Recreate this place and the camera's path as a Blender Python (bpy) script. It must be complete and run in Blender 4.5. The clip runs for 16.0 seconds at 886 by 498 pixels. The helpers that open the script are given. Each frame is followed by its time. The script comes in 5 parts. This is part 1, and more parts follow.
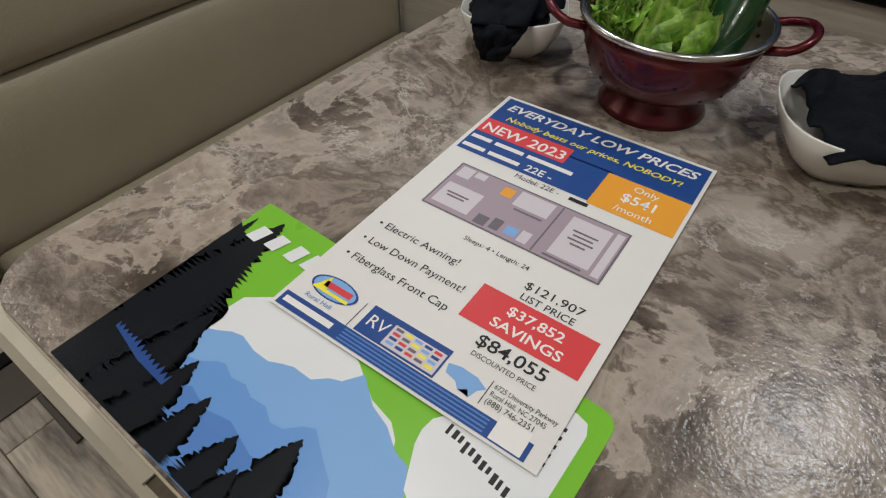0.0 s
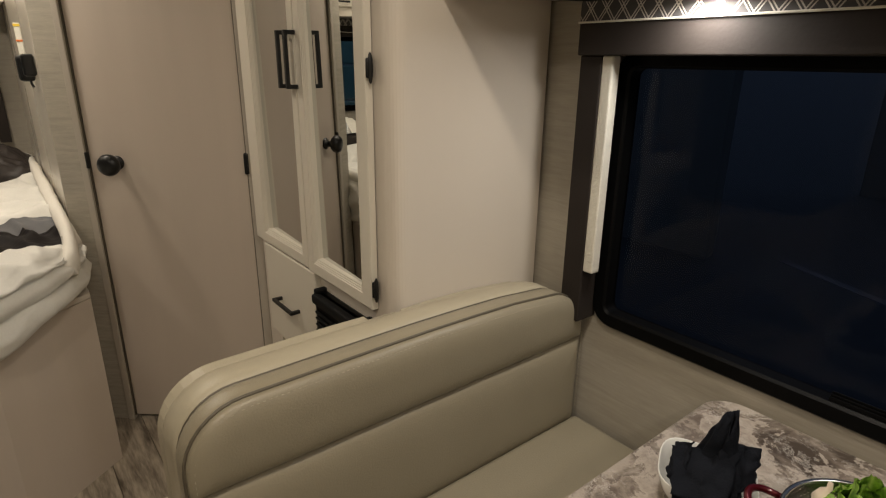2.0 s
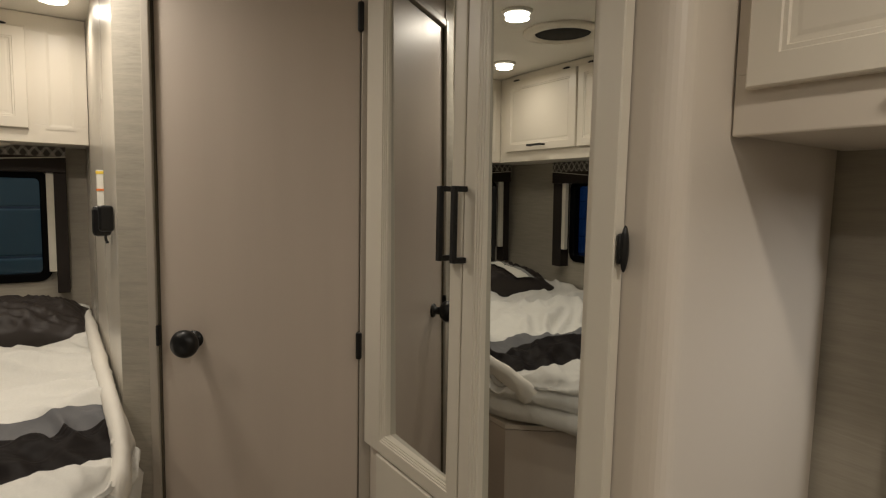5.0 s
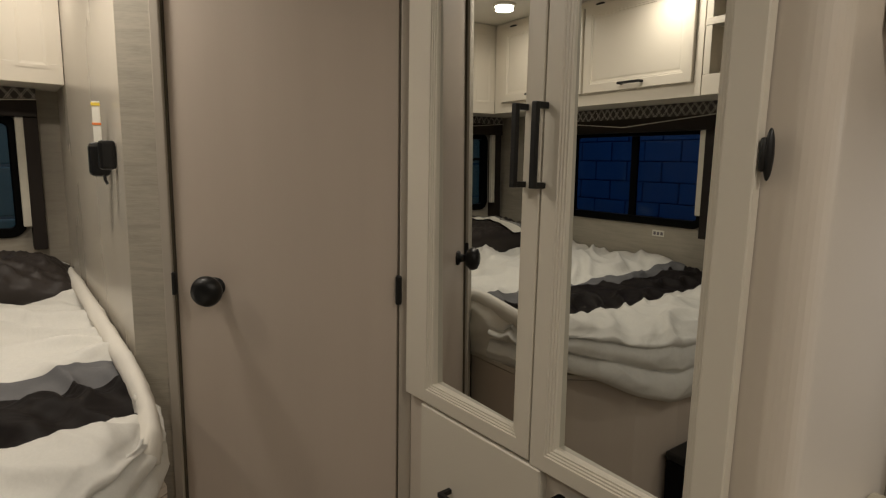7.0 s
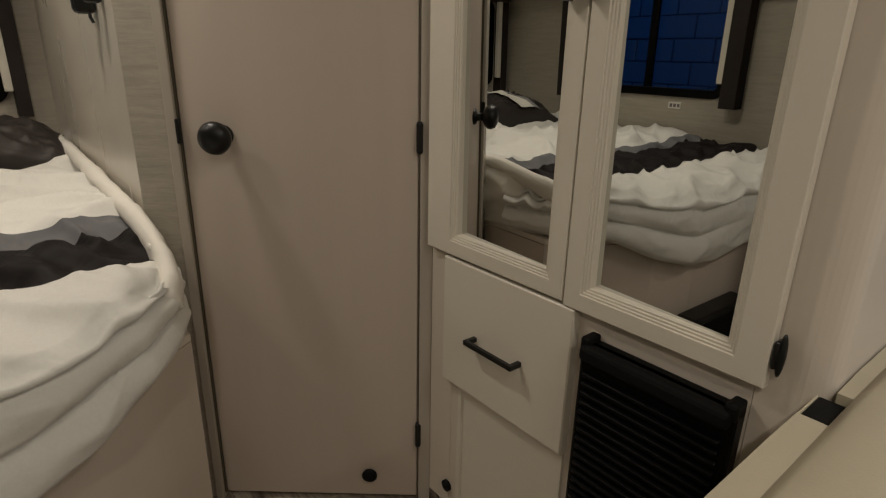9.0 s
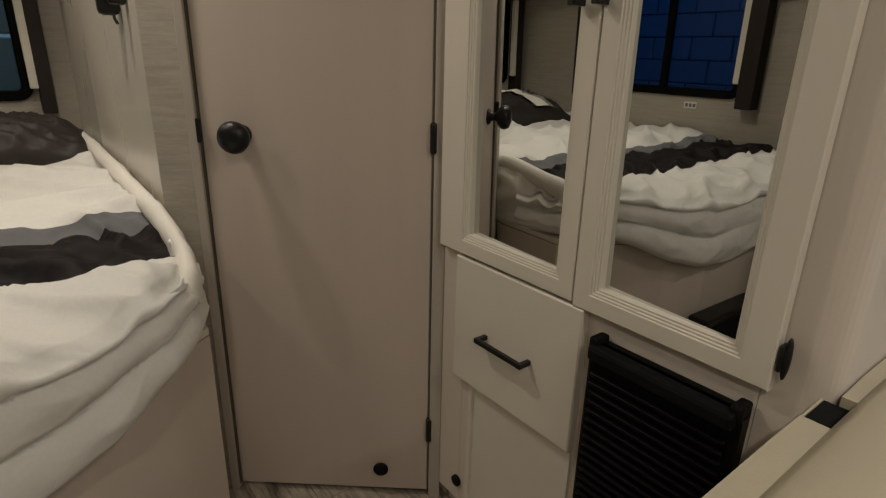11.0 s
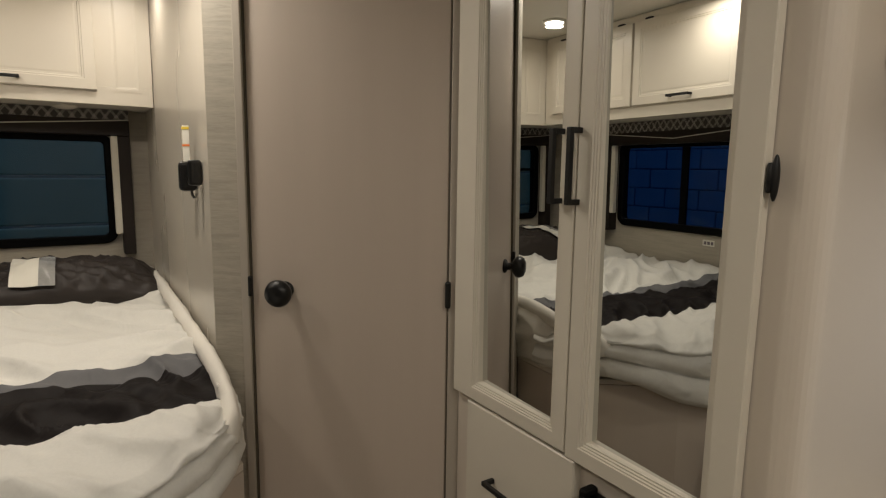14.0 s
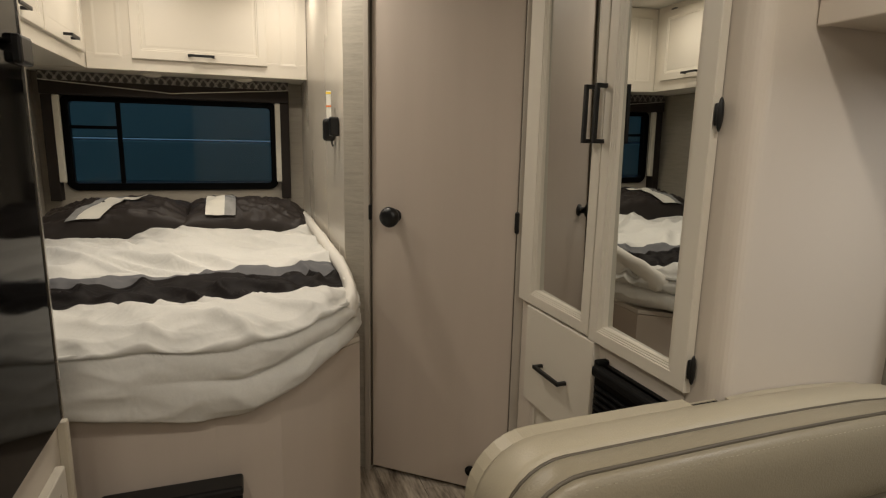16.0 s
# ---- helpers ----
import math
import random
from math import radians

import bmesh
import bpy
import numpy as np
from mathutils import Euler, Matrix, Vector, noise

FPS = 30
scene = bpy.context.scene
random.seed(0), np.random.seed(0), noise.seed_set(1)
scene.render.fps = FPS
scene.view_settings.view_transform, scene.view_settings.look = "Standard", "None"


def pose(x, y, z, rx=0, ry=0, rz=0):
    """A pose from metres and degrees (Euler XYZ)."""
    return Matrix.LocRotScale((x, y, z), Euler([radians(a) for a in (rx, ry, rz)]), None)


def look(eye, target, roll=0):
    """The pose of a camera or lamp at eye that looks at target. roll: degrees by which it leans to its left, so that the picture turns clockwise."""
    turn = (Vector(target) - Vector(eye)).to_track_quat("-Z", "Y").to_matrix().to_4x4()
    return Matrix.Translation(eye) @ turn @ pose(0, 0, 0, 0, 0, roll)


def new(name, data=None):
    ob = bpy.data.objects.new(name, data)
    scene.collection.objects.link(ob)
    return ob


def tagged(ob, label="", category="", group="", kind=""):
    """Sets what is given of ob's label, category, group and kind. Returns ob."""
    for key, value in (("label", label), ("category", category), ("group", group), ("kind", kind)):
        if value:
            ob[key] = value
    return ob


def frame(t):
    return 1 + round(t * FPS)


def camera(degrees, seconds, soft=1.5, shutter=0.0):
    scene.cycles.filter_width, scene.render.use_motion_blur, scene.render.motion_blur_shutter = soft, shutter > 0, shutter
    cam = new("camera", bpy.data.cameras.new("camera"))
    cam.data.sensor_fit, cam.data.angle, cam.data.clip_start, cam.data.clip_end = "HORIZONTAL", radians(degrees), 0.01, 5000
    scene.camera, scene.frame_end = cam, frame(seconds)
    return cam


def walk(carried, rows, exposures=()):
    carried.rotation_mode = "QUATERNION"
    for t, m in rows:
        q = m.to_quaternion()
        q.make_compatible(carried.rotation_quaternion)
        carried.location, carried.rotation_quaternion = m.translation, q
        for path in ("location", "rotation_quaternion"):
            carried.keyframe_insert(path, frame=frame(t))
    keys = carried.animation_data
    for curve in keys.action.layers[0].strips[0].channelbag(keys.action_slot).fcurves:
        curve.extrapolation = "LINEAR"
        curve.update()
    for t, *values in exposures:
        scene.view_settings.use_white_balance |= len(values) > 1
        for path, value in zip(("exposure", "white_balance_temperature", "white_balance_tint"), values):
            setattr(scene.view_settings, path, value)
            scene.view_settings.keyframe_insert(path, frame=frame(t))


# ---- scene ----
cam = camera(76.1, 16.0, 1.2)
PATH = [
    (0, (0.035, 0.126, 1.099), (-0.806, 1.22, -0.348), 0.2),
    (0.5, (0.055, 0.028, 1.19), (-0.981, 1.204, -0.053), 0.5),
    (1, (0.049, -0.023, 1.285), (-1.157, 1.205, 0.266), 0.7),
    (1.5, (0.016, -0.021, 1.361), (-1.345, 1.202, 0.554), 0.6),
    (2, (-0.048, -0.002, 1.407), (-1.533, 1.179, 0.775), 0.7),
    (2.5, (-0.129, 0.034, 1.422), (-1.697, 1.176, 0.937), 0.9),
    (3, (-0.224, 0.052, 1.432), (-1.832, 1.181, 1.057), 1.0),
    (3.5, (-0.363, 0.026, 1.456), (-1.994, 1.146, 1.166), 1.1),
    (4.2, (-0.532, 0.023, 1.467), (-2.189, 1.123, 1.257), 1.2),
    (6.4, (-0.824, -0.046, 1.41), (-2.388, 1.183, 1.201), 1.2),
    (7, (-0.871, -0.091, 1.37), (-2.416, 1.143, 1.071), 1.1),
    (7.5, (-0.915, -0.107, 1.322), (-2.435, 1.139, 0.952), 1.3),
    (8, (-0.945, -0.11, 1.297), (-2.433, 1.136, 0.816), 1.2),
    (8.5, (-0.943, -0.106, 1.264), (-2.426, 1.116, 0.698), 1.2),
    (9, (-0.949, -0.12, 1.24), (-2.407, 1.086, 0.593), 1.2),
    (11.5, (-0.917, -0.129, 1.265), (-2.416, 1.025, 0.616), 1.1),
    (12, (-0.875, -0.13, 1.317), (-2.411, 1.01, 0.734), 0.8),
    (12.5, (-0.849, -0.137, 1.336), (-2.42, 0.997, 0.842), 0.8),
    (13, (-0.82, -0.138, 1.356), (-2.422, 0.988, 0.949), 1.0),
    (13.5, (-0.782, -0.15, 1.379), (-2.409, 0.965, 1.044), 1.0),
    (14, (-0.761, -0.152, 1.395), (-2.42, 0.93, 1.116), 0.8),
    (14.5, (-0.745, -0.157, 1.403), (-2.473, 0.825, 1.177), 0.8),
    (15, (-0.684, -0.145, 1.404), (-2.498, 0.674, 1.204), 0.9),
    (15.2, (-0.644, -0.15, 1.387), (-2.476, 0.627, 1.189), 1.1),
    (15.6, (-0.505, -0.17, 1.371), (-2.35, 0.554, 1.104), 1.1),
    (15.9, (-0.345, -0.206, 1.344), (-2.188, 0.488, 0.996), 1.1),
    (16, (-0.291, -0.207, 1.324), (-2.14, 0.46, 0.953), 1.2),
]
EXPOSURES = [(0, -0.05, 5600, 8), (0.5, 0.18, 6100, 9), (1.0, 0.22, 6300, 10), (1.5, 0.22, 6400, 10), (2.2, 0.17, 6400, 10), (3.0, 0.11, 6400, 10), (4.0, -0.03, 6300, 10), (7.0, -0.18, 6170, 10), (9.0, -0.18, 6150, 10), (12.0, -0.17, 6120, 10), (14.5, -0.07, 6120, 10), (16, 0.09, 6170, 10)]
walk(cam, [(t, look(eye, target, roll)) for t, eye, target, roll in PATH], EXPOSURES)

# ---- light ----
world = bpy.data.worlds.new("dusk")
scene.world = world
world.use_nodes = True
wbg = world.node_tree.nodes["Background"]
wbg.inputs[0].default_value = (0.24, 0.42, 0.63, 1)
wbg.inputs[1].default_value = 0.46
WARM = (1.0, 0.87, 0.71)
NEUTRAL = (1.0, 0.95, 0.89)
CEIL = 2.165
# the last two are added to light the front, no lamp known there
CEILING_LAMPS = [(-3.29, 0.05, 2.0), (-3.19, -0.61, 2.0), (-2.44, -0.10, 6.4), (-2.36, -0.73, 3.0), (-0.42, 0.40, 5.8), (-0.42, -0.62, 6.6), (0.75, -0.1, 6.6)]
UNDER_LAMPS = [(-0.645, 1.075), (0.31, 1.065)]
UNDER_WATTS = 2.0


def lamp(x, y, z, watts, size, color):
    data = bpy.data.lights.new("lamp_light", "AREA")
    data.shape, data.size, data.energy, data.color = "DISK", size, watts, color
    data.spread = radians(170)
    ob = new("lamp_light", data)
    ob.matrix_world = pose(x, y, z)
    return ob


for x, y, watts in CEILING_LAMPS:
    lamp(x, y, CEIL - 0.03, watts, 0.09, WARM)
for x, y in UNDER_LAMPS:
    lamp(x, y, 1.553 - 0.028, UNDER_WATTS, 0.08, NEUTRAL)


# ---- materials ----
def material(name, color, rough=0.5, metal=0.0, var=0.08, scale=6.0, bump=0.05, bump_scale=120.0, stretch=(1, 1, 1), coat=0.0, spec=0.5):
    """A painted, plastic or metal surface with colour drift at two scales and a fine relief."""
    m = bpy.data.materials.new(name)
    m.use_nodes = True
    nt = m.node_tree
    b = nt.nodes["Principled BSDF"]
    tc = nt.nodes.new("ShaderNodeTexCoord")
    mp = nt.nodes.new("ShaderNodeMapping")
    mp.inputs["Scale"].default_value = stretch
    nt.links.new(tc.outputs["Object"], mp.inputs[0])
    n1 = nt.nodes.new("ShaderNodeTexNoise")
    n1.inputs["Scale"].default_value, n1.inputs["Detail"].default_value = scale, 6
    n2 = nt.nodes.new("ShaderNodeTexNoise")
    n2.inputs["Scale"].default_value, n2.inputs["Detail"].default_value = bump_scale, 4
    nt.links.new(mp.outputs[0], n1.inputs[0])
    nt.links.new(mp.outputs[0], n2.inputs[0])
    ramp = nt.nodes.new("ShaderNodeMixRGB")
    ramp.inputs[1].default_value = (*[c * (1 - var) for c in color], 1)
    ramp.inputs[2].default_value = (*[min(1, c * (1 + var)) for c in color], 1)
    nt.links.new(n1.outputs[0], ramp.inputs[0])
    nt.links.new(ramp.outputs[0], b.inputs["Base Color"])
    rr = nt.nodes.new("ShaderNodeMapRange")
    rr.inputs[3].default_value, rr.inputs[4].default_value = max(0.02, rough - 0.07), min(1, rough + 0.07)
    nt.links.new(n1.outputs[0], rr.inputs[0])
    nt.links.new(rr.outputs[0], b.inputs["Roughness"])
    b.inputs["Metallic"].default_value = metal
    b.inputs["Coat Weight"].default_value = coat
    b.inputs["Specular IOR Level"].default_value = spec
    if bump:
        bp = nt.nodes.new("ShaderNodeBump")
        bp.inputs["Strength"].default_value, bp.inputs["Distance"].default_value = bump, 0.004
        nt.links.new(n2.outputs[0], bp.inputs["Height"])
        nt.links.new(bp.outputs[0], b.inputs["Normal"])
    return m


def grain_material(name, dark, light, rough, stretch, scale=3.0, bump=0.15):
    """Wood-look laminate: streaks along one axis, with finer grain lines in them."""
    m = bpy.data.materials.new(name)
    m.use_nodes = True
    nt = m.node_tree
    b = nt.nodes["Principled BSDF"]
    tc = nt.nodes.new("ShaderNodeTexCoord")
    oi = nt.nodes.new("ShaderNodeObjectInfo")
    mp = nt.nodes.new("ShaderNodeMapping")
    mp.inputs["Scale"].default_value = stretch
    add = nt.nodes.new("ShaderNodeVectorMath")
    sc = nt.nodes.new("ShaderNodeVectorMath")
    sc.operation = "SCALE"
    sc.inputs[0].default_value = (17, 11, 7)
    nt.links.new(oi.outputs["Random"], sc.inputs["Scale"])
    nt.links.new(tc.outputs["Object"], add.inputs[0])
    nt.links.new(sc.outputs[0], add.inputs[1])
    nt.links.new(add.outputs[0], mp.inputs[0])
    n1 = nt.nodes.new("ShaderNodeTexNoise")
    n1.inputs["Scale"].default_value, n1.inputs["Detail"].default_value, n1.inputs["Roughness"].default_value = scale, 8, 0.65
    n1.inputs["Distortion"].default_value = 0.4
    n2 = nt.nodes.new("ShaderNodeTexNoise")
    n2.inputs["Scale"].default_value, n2.inputs["Detail"].default_value = scale * 6, 3
    for n in (n1, n2):
        nt.links.new(mp.outputs[0], n.inputs[0])
    mul = nt.nodes.new("ShaderNodeMath")
    mul.operation = "MULTIPLY_ADD"
    mul.inputs[1].default_value = 0.35
    nt.links.new(n2.outputs[0], mul.inputs[0])
    nt.links.new(n1.outputs[0], mul.inputs[2])
    ramp = nt.nodes.new("ShaderNodeValToRGB")
    ramp.color_ramp.elements[0].position, ramp.color_ramp.elements[0].color = 0.48, (*dark, 1)
    ramp.color_ramp.elements[1].position, ramp.color_ramp.elements[1].color = 0.82, (*light, 1)
    nt.links.new(mul.outputs[0], ramp.inputs[0])
    nt.links.new(ramp.outputs[0], b.inputs["Base Color"])
    b.inputs["Roughness"].default_value = rough
    bp = nt.nodes.new("ShaderNodeBump")
    bp.inputs["Strength"].default_value, bp.inputs["Distance"].default_value = bump, 0.002
    nt.links.new(mul.outputs[0], bp.inputs["Height"])
    nt.links.new(bp.outputs[0], b.inputs["Normal"])
    return m


def glow(name, color, strength):
    m = bpy.data.materials.new(name)
    m.use_nodes = True
    b = m.node_tree.nodes["Principled BSDF"]
    b.inputs["Base Color"].default_value = (0.9, 0.88, 0.82, 1)
    b.inputs["Emission Color"].default_value = (*color, 1)
    b.inputs["Emission Strength"].default_value = strength
    return m


def pane_glass(name, tint, ior=1.4):
    """Thin tinted window glass: clear through, with a Fresnel gloss."""
    m = bpy.data.materials.new(name)
    m.use_nodes = True
    nt = m.node_tree
    nt.nodes.remove(nt.nodes["Principled BSDF"])
    out = nt.nodes["Material Output"]
    tr = nt.nodes.new("ShaderNodeBsdfTransparent")
    tr.inputs[0].default_value = (*tint, 1)
    gl = nt.nodes.new("ShaderNodeBsdfGlossy")
    gl.inputs["Roughness"].default_value = 0.02
    fr = nt.nodes.new("ShaderNodeFresnel")
    fr.inputs[0].default_value = ior
    mx = nt.nodes.new("ShaderNodeMixShader")
    nt.links.new(fr.outputs[0], mx.inputs[0])
    nt.links.new(tr.outputs[0], mx.inputs[1])
    nt.links.new(gl.outputs[0], mx.inputs[2])
    nt.links.new(mx.outputs[0], out.inputs[0])
    return m


CREAM = material("cream_cabinet_paint", (0.66, 0.62, 0.53), 0.38, var=0.03, scale=3, bump=0.04)
IVORY = material("ivory_cabinet_paint", (0.71, 0.66, 0.565), 0.36, var=0.03, scale=3, bump=0.04)
PANEL = material("beige_laminate", (0.545, 0.475, 0.405), 0.42, var=0.05, scale=2.5, bump=0.06, bump_scale=60, stretch=(6, 6, 0.5))
SIDE = material("cream_laminate", (0.62, 0.56, 0.48), 0.42, var=0.03, scale=1.6, bump=0.04, bump_scale=60, stretch=(2, 2, 0.5))
WALLB = material("glossy_wall_board", (0.51, 0.47, 0.40), 0.27, var=0.05, scale=1.6, bump=0.02, bump_scale=5, stretch=(1.5, 1.5, 0.35))
WALLG = grain_material("grey_oak_wallpaper", (0.325, 0.295, 0.24), (0.395, 0.36, 0.295), 0.6, (2.0, 2.0, 26.0), 2.5, 0.15)
STRIP = grain_material("grey_grain_strip", (0.335, 0.31, 0.255), (0.45, 0.415, 0.345), 0.55, (3.0, 3.0, 30.0), 2.2, 0.25)
TRIM = material("taupe_door_trim", (0.44, 0.40, 0.34), 0.42, var=0.06, stretch=(4, 4, 0.6))
CEILM = material("white_ceiling_vinyl", (0.74, 0.71, 0.64), 0.55, var=0.03, bump=0.12, bump_scale=250)
BLACK = material("black_hardware", (0.012, 0.012, 0.012), 0.38, metal=0.3, var=0.2, bump=0.06)
DARK = material("black_window_trim", (0.003, 0.003, 0.003), 0.35, var=0.2, bump=0.04, spec=0.07)
DARKWOOD = material("espresso_window_box", (0.026, 0.021, 0.018), 0.6, var=0.2, bump=0.1, spec=0.15)
FOAM = material("pale_foam_seal", (0.62, 0.59, 0.50), 0.8, var=0.08, scale=40, bump=0.5, bump_scale=180)
VINYL = material("khaki_vinyl", (0.275, 0.242, 0.172), 0.36, var=0.06, scale=8, bump=0.22, bump_scale=260)
VINYL_BACK = material("cream_vinyl", (0.42, 0.375, 0.275), 0.42, var=0.05, scale=8, bump=0.18, bump_scale=260)
PIPING = material("dark_piping", (0.10, 0.085, 0.06), 0.5, var=0.1)
EDGE = material("cream_edge_band", (0.60, 0.55, 0.44), 0.4, var=0.05)
BASEP = grain_material("taupe_bench_panel", (0.22, 0.19, 0.15), (0.36, 0.32, 0.26), 0.5, (4, 4, 12), 2.5, 0.15)
SILVER = material("brushed_steel", (0.62, 0.60, 0.57), 0.25, metal=1.0, var=0.05, bump=0.03)
LENS = glow("lamp_lens", (1.0, 0.9, 0.74), 9.0)
MIRROR = material("grey_mirror", (0.67, 0.68, 0.665), 0.012, metal=1.0, var=0.0, bump=0.0)
MIRROR.node_tree.nodes["Principled BSDF"].inputs["Roughness"].default_value = 0.0
for link in list(MIRROR.node_tree.links):
    if link.to_socket.name == "Roughness":
        MIRROR.node_tree.links.remove(link)
GLASS = pane_glass("tinted_glass", (0.74, 0.78, 0.76))
GLASS_BLUE = pane_glass("blue_tinted_glass", (0.47, 0.62, 0.86), 1.3)
GLASS_DARK = pane_glass("dark_tinted_glass", (0.52, 0.48, 0.51), 1.22)
FRIDGE = material("black_glass_fridge", (0.003, 0.003, 0.003), 0.05, var=0.1, bump=0.0, spec=0.09)
RUBBER = material("black_rubber", (0.005, 0.005, 0.005), 0.65, var=0.2, bump=0.15, spec=0.15)


# ---- mesh helpers ----
def bm_box(x0, x1, y0, y1, z0, z1, bevel=0.003, seg=2):
    bm = bmesh.new()
    bmesh.ops.create_cube(bm, size=1)
    bm.transform(Matrix.Translation(((x0 + x1) / 2, (y0 + y1) / 2, (z0 + z1) / 2)) @ Matrix.Diagonal((x1 - x0, y1 - y0, z1 - z0, 1)))
    if bevel:
        bevel = min(bevel, 0.45 * min(x1 - x0, y1 - y0, z1 - z0))
        bmesh.ops.bevel(bm, geom=bm.edges[:], offset=bevel, segments=seg, affect="EDGES", profile=0.5)
    return bm


def joined(*bms):
    """One bmesh out of several."""
    res = bmesh.new()
    for b in bms:
        me = bpy.data.meshes.new("tmp")
        b.to_mesh(me)
        res.from_mesh(me)
        bpy.data.meshes.remove(me)
        b.free()
    return res


def moved(bm, m):
    bm.transform(m)
    return bm


def bm_ball(r, m=Matrix(), u=20, v=12):
    bm = bmesh.new()
    bmesh.ops.create_uvsphere(bm, u_segments=u, v_segments=v, radius=r)
    bm.transform(m)
    return bm


def bm_prism(points, axis, a0, a1, bevel=0.0, seg=3):
    """A polygon given in the two other axes, pushed along axis from a0 to a1."""
    bm = bmesh.new()

    def at(p, a):
        return {"x": (a, p[0], p[1]), "y": (p[0], a, p[1]), "z": (p[0], p[1], a)}[axis]
    lo = [bm.verts.new(at(p, a0)) for p in points]
    hi = [bm.verts.new(at(p, a1)) for p in points]
    f0, f1 = bm.faces.new(lo), bm.faces.new(hi)
    for i in range(len(points)):
        j = (i + 1) % len(points)
        bm.faces.new((lo[i], lo[j], hi[j], hi[i]))
    bmesh.ops.recalc_face_normals(bm, faces=bm.faces[:])
    if bevel:
        edges = list({e for f in (f0, f1) for e in f.edges})
        bmesh.ops.bevel(bm, geom=edges, offset=bevel, segments=seg, affect="EDGES", profile=0.5)
    return bm


def bm_lathe(profile, seg=48, m=Matrix()):
    """A profile of (radius, height) turned about z."""
    bm = bmesh.new()
    rings = [[bm.verts.new((r * math.cos(2 * math.pi * i / seg), r * math.sin(2 * math.pi * i / seg), z)) for i in range(seg)] for r, z in profile]
    for a, b in zip(rings, rings[1:]):
        for i in range(seg):
            j = (i + 1) % seg
            bm.faces.new((a[i], a[j], b[j], b[i]))
    bm.transform(m)
    return bm


def bm_tube(points, r, seg=10, closed=False):
    """A round tube along points."""
    bm = bmesh.new()
    pts = [Vector(p) for p in points]
    n = len(pts)
    rings = []
    up = Vector((0, 0, 1))
    for i, p in enumerate(pts):
        a = pts[(i - 1) % n] if closed or i else pts[0]
        b = pts[(i + 1) % n] if closed or i < n - 1 else pts[-1]
        t = (b - a).normalized()
        side = t.cross(up)
        if side.length < 0.05:
            side = t.cross(Vector((1, 0, 0)))
        side.normalize()
        over = side.cross(t)
        rings.append([bm.verts.new(p + r * (math.cos(2 * math.pi * k / seg) * side + math.sin(2 * math.pi * k / seg) * over)) for k in range(seg)])
    for i in range(n if closed else n - 1):
        a, b = rings[i], rings[(i + 1) % n]
        for k in range(seg):
            j = (k + 1) % seg
            bm.faces.new((a[k], a[j], b[j], b[k]))
    if not closed:
        bm.faces.new(rings[0][::-1])
        bm.faces.new(rings[-1])
    bmesh.ops.recalc_face_normals(bm, faces=bm.faces[:])
    return bm


def part(name, bm, mat, parent=None, label="", smooth=False):
    """Links a bmesh as one mesh object, under parent if there is one; its points are in world metres."""
    me = bpy.data.meshes.new(name)
    bm.to_mesh(me)
    bm.free()
    me.materials.append(mat)
    if smooth:
        me.shade_smooth()
    ob = new(name, me)
    if smooth == "weighted":
        ob.modifiers.new("normals", "WEIGHTED_NORMAL")
    if parent is not None:
        ob.parent = parent
        base = parent.parent.location if parent.parent is not None else parent.location
        ob.matrix_parent_inverse = Matrix.Translation(-base) if parent.parent is None else Matrix()
    return tagged(ob, label)


def thing(name, loc, label, category, group="", kind=""):
    ob = new(name)
    ob.empty_display_size = 0.05
    ob.location = loc
    return tagged(ob, label, category, group, kind)


def wall_with_hole(axis, a0, a1, u0, u1, w0, w1, holes):
    """A wall slab across axis, from u0 to u1 and w0 to w1, with rectangular holes (u0, u1, w0, w1) one beside another."""
    bms = []

    def slab(p, q, r, s):
        if q - p > 1e-4 and s - r > 1e-4:
            bms.append(bm_box(a0, a1, p, q, r, s, 0) if axis == "x" else bm_box(p, q, a0, a1, r, s, 0))
    at = u0
    for h in sorted(holes):
        slab(at, h[0], w0, w1)
        slab(h[0], h[1], w0, h[2])
        slab(h[0], h[1], h[3], w1)
        at = h[1]
    slab(at, u1, w0, w1)
    return joined(*bms)


def ring_panel(w, h, rings, fill=True, left=0.0, right=0.0):
    """A panel in x and z, centred below at its foot, whose front looks to -y: rectangular rings of (inset, depth in front), joined; the last one filled.
    left, right: how much wider those stiles are than the rails."""
    bm = bmesh.new()
    loops = [[bm.verts.new((sx * (w / 2 - i) - sx * (i > 0.01) * (left if sx < 0 else right), -d, zz)) for sx, zz in ((-1, i), (1, i), (1, h - i), (-1, h - i))] for i, d in rings]
    for a, b in zip(loops, loops[1:]):
        for k in range(4):
            j = (k + 1) % 4
            bm.faces.new((a[k], a[j], b[j], b[k]))
    if fill:
        bm.faces.new(loops[-1])
    return bm


MOULD = [(0, 0), (0, 0.017), (0.0025, 0.019), (0.033, 0.019), (0.0345, 0.0165), (0.038, 0.0165), (0.0395, 0.014), (0.043, 0.014), (0.0445, 0.0115), (0.048, 0.0115), (0.050, 0.008), (0.050, -0.012)]
RAISED = [(0, 0), (0, 0.017), (0.0025, 0.019), (0.042, 0.019), (0.044, 0.016), (0.050, 0.016), (0.052, 0.012), (0.060, 0.0115), (0.066, 0.0125)]


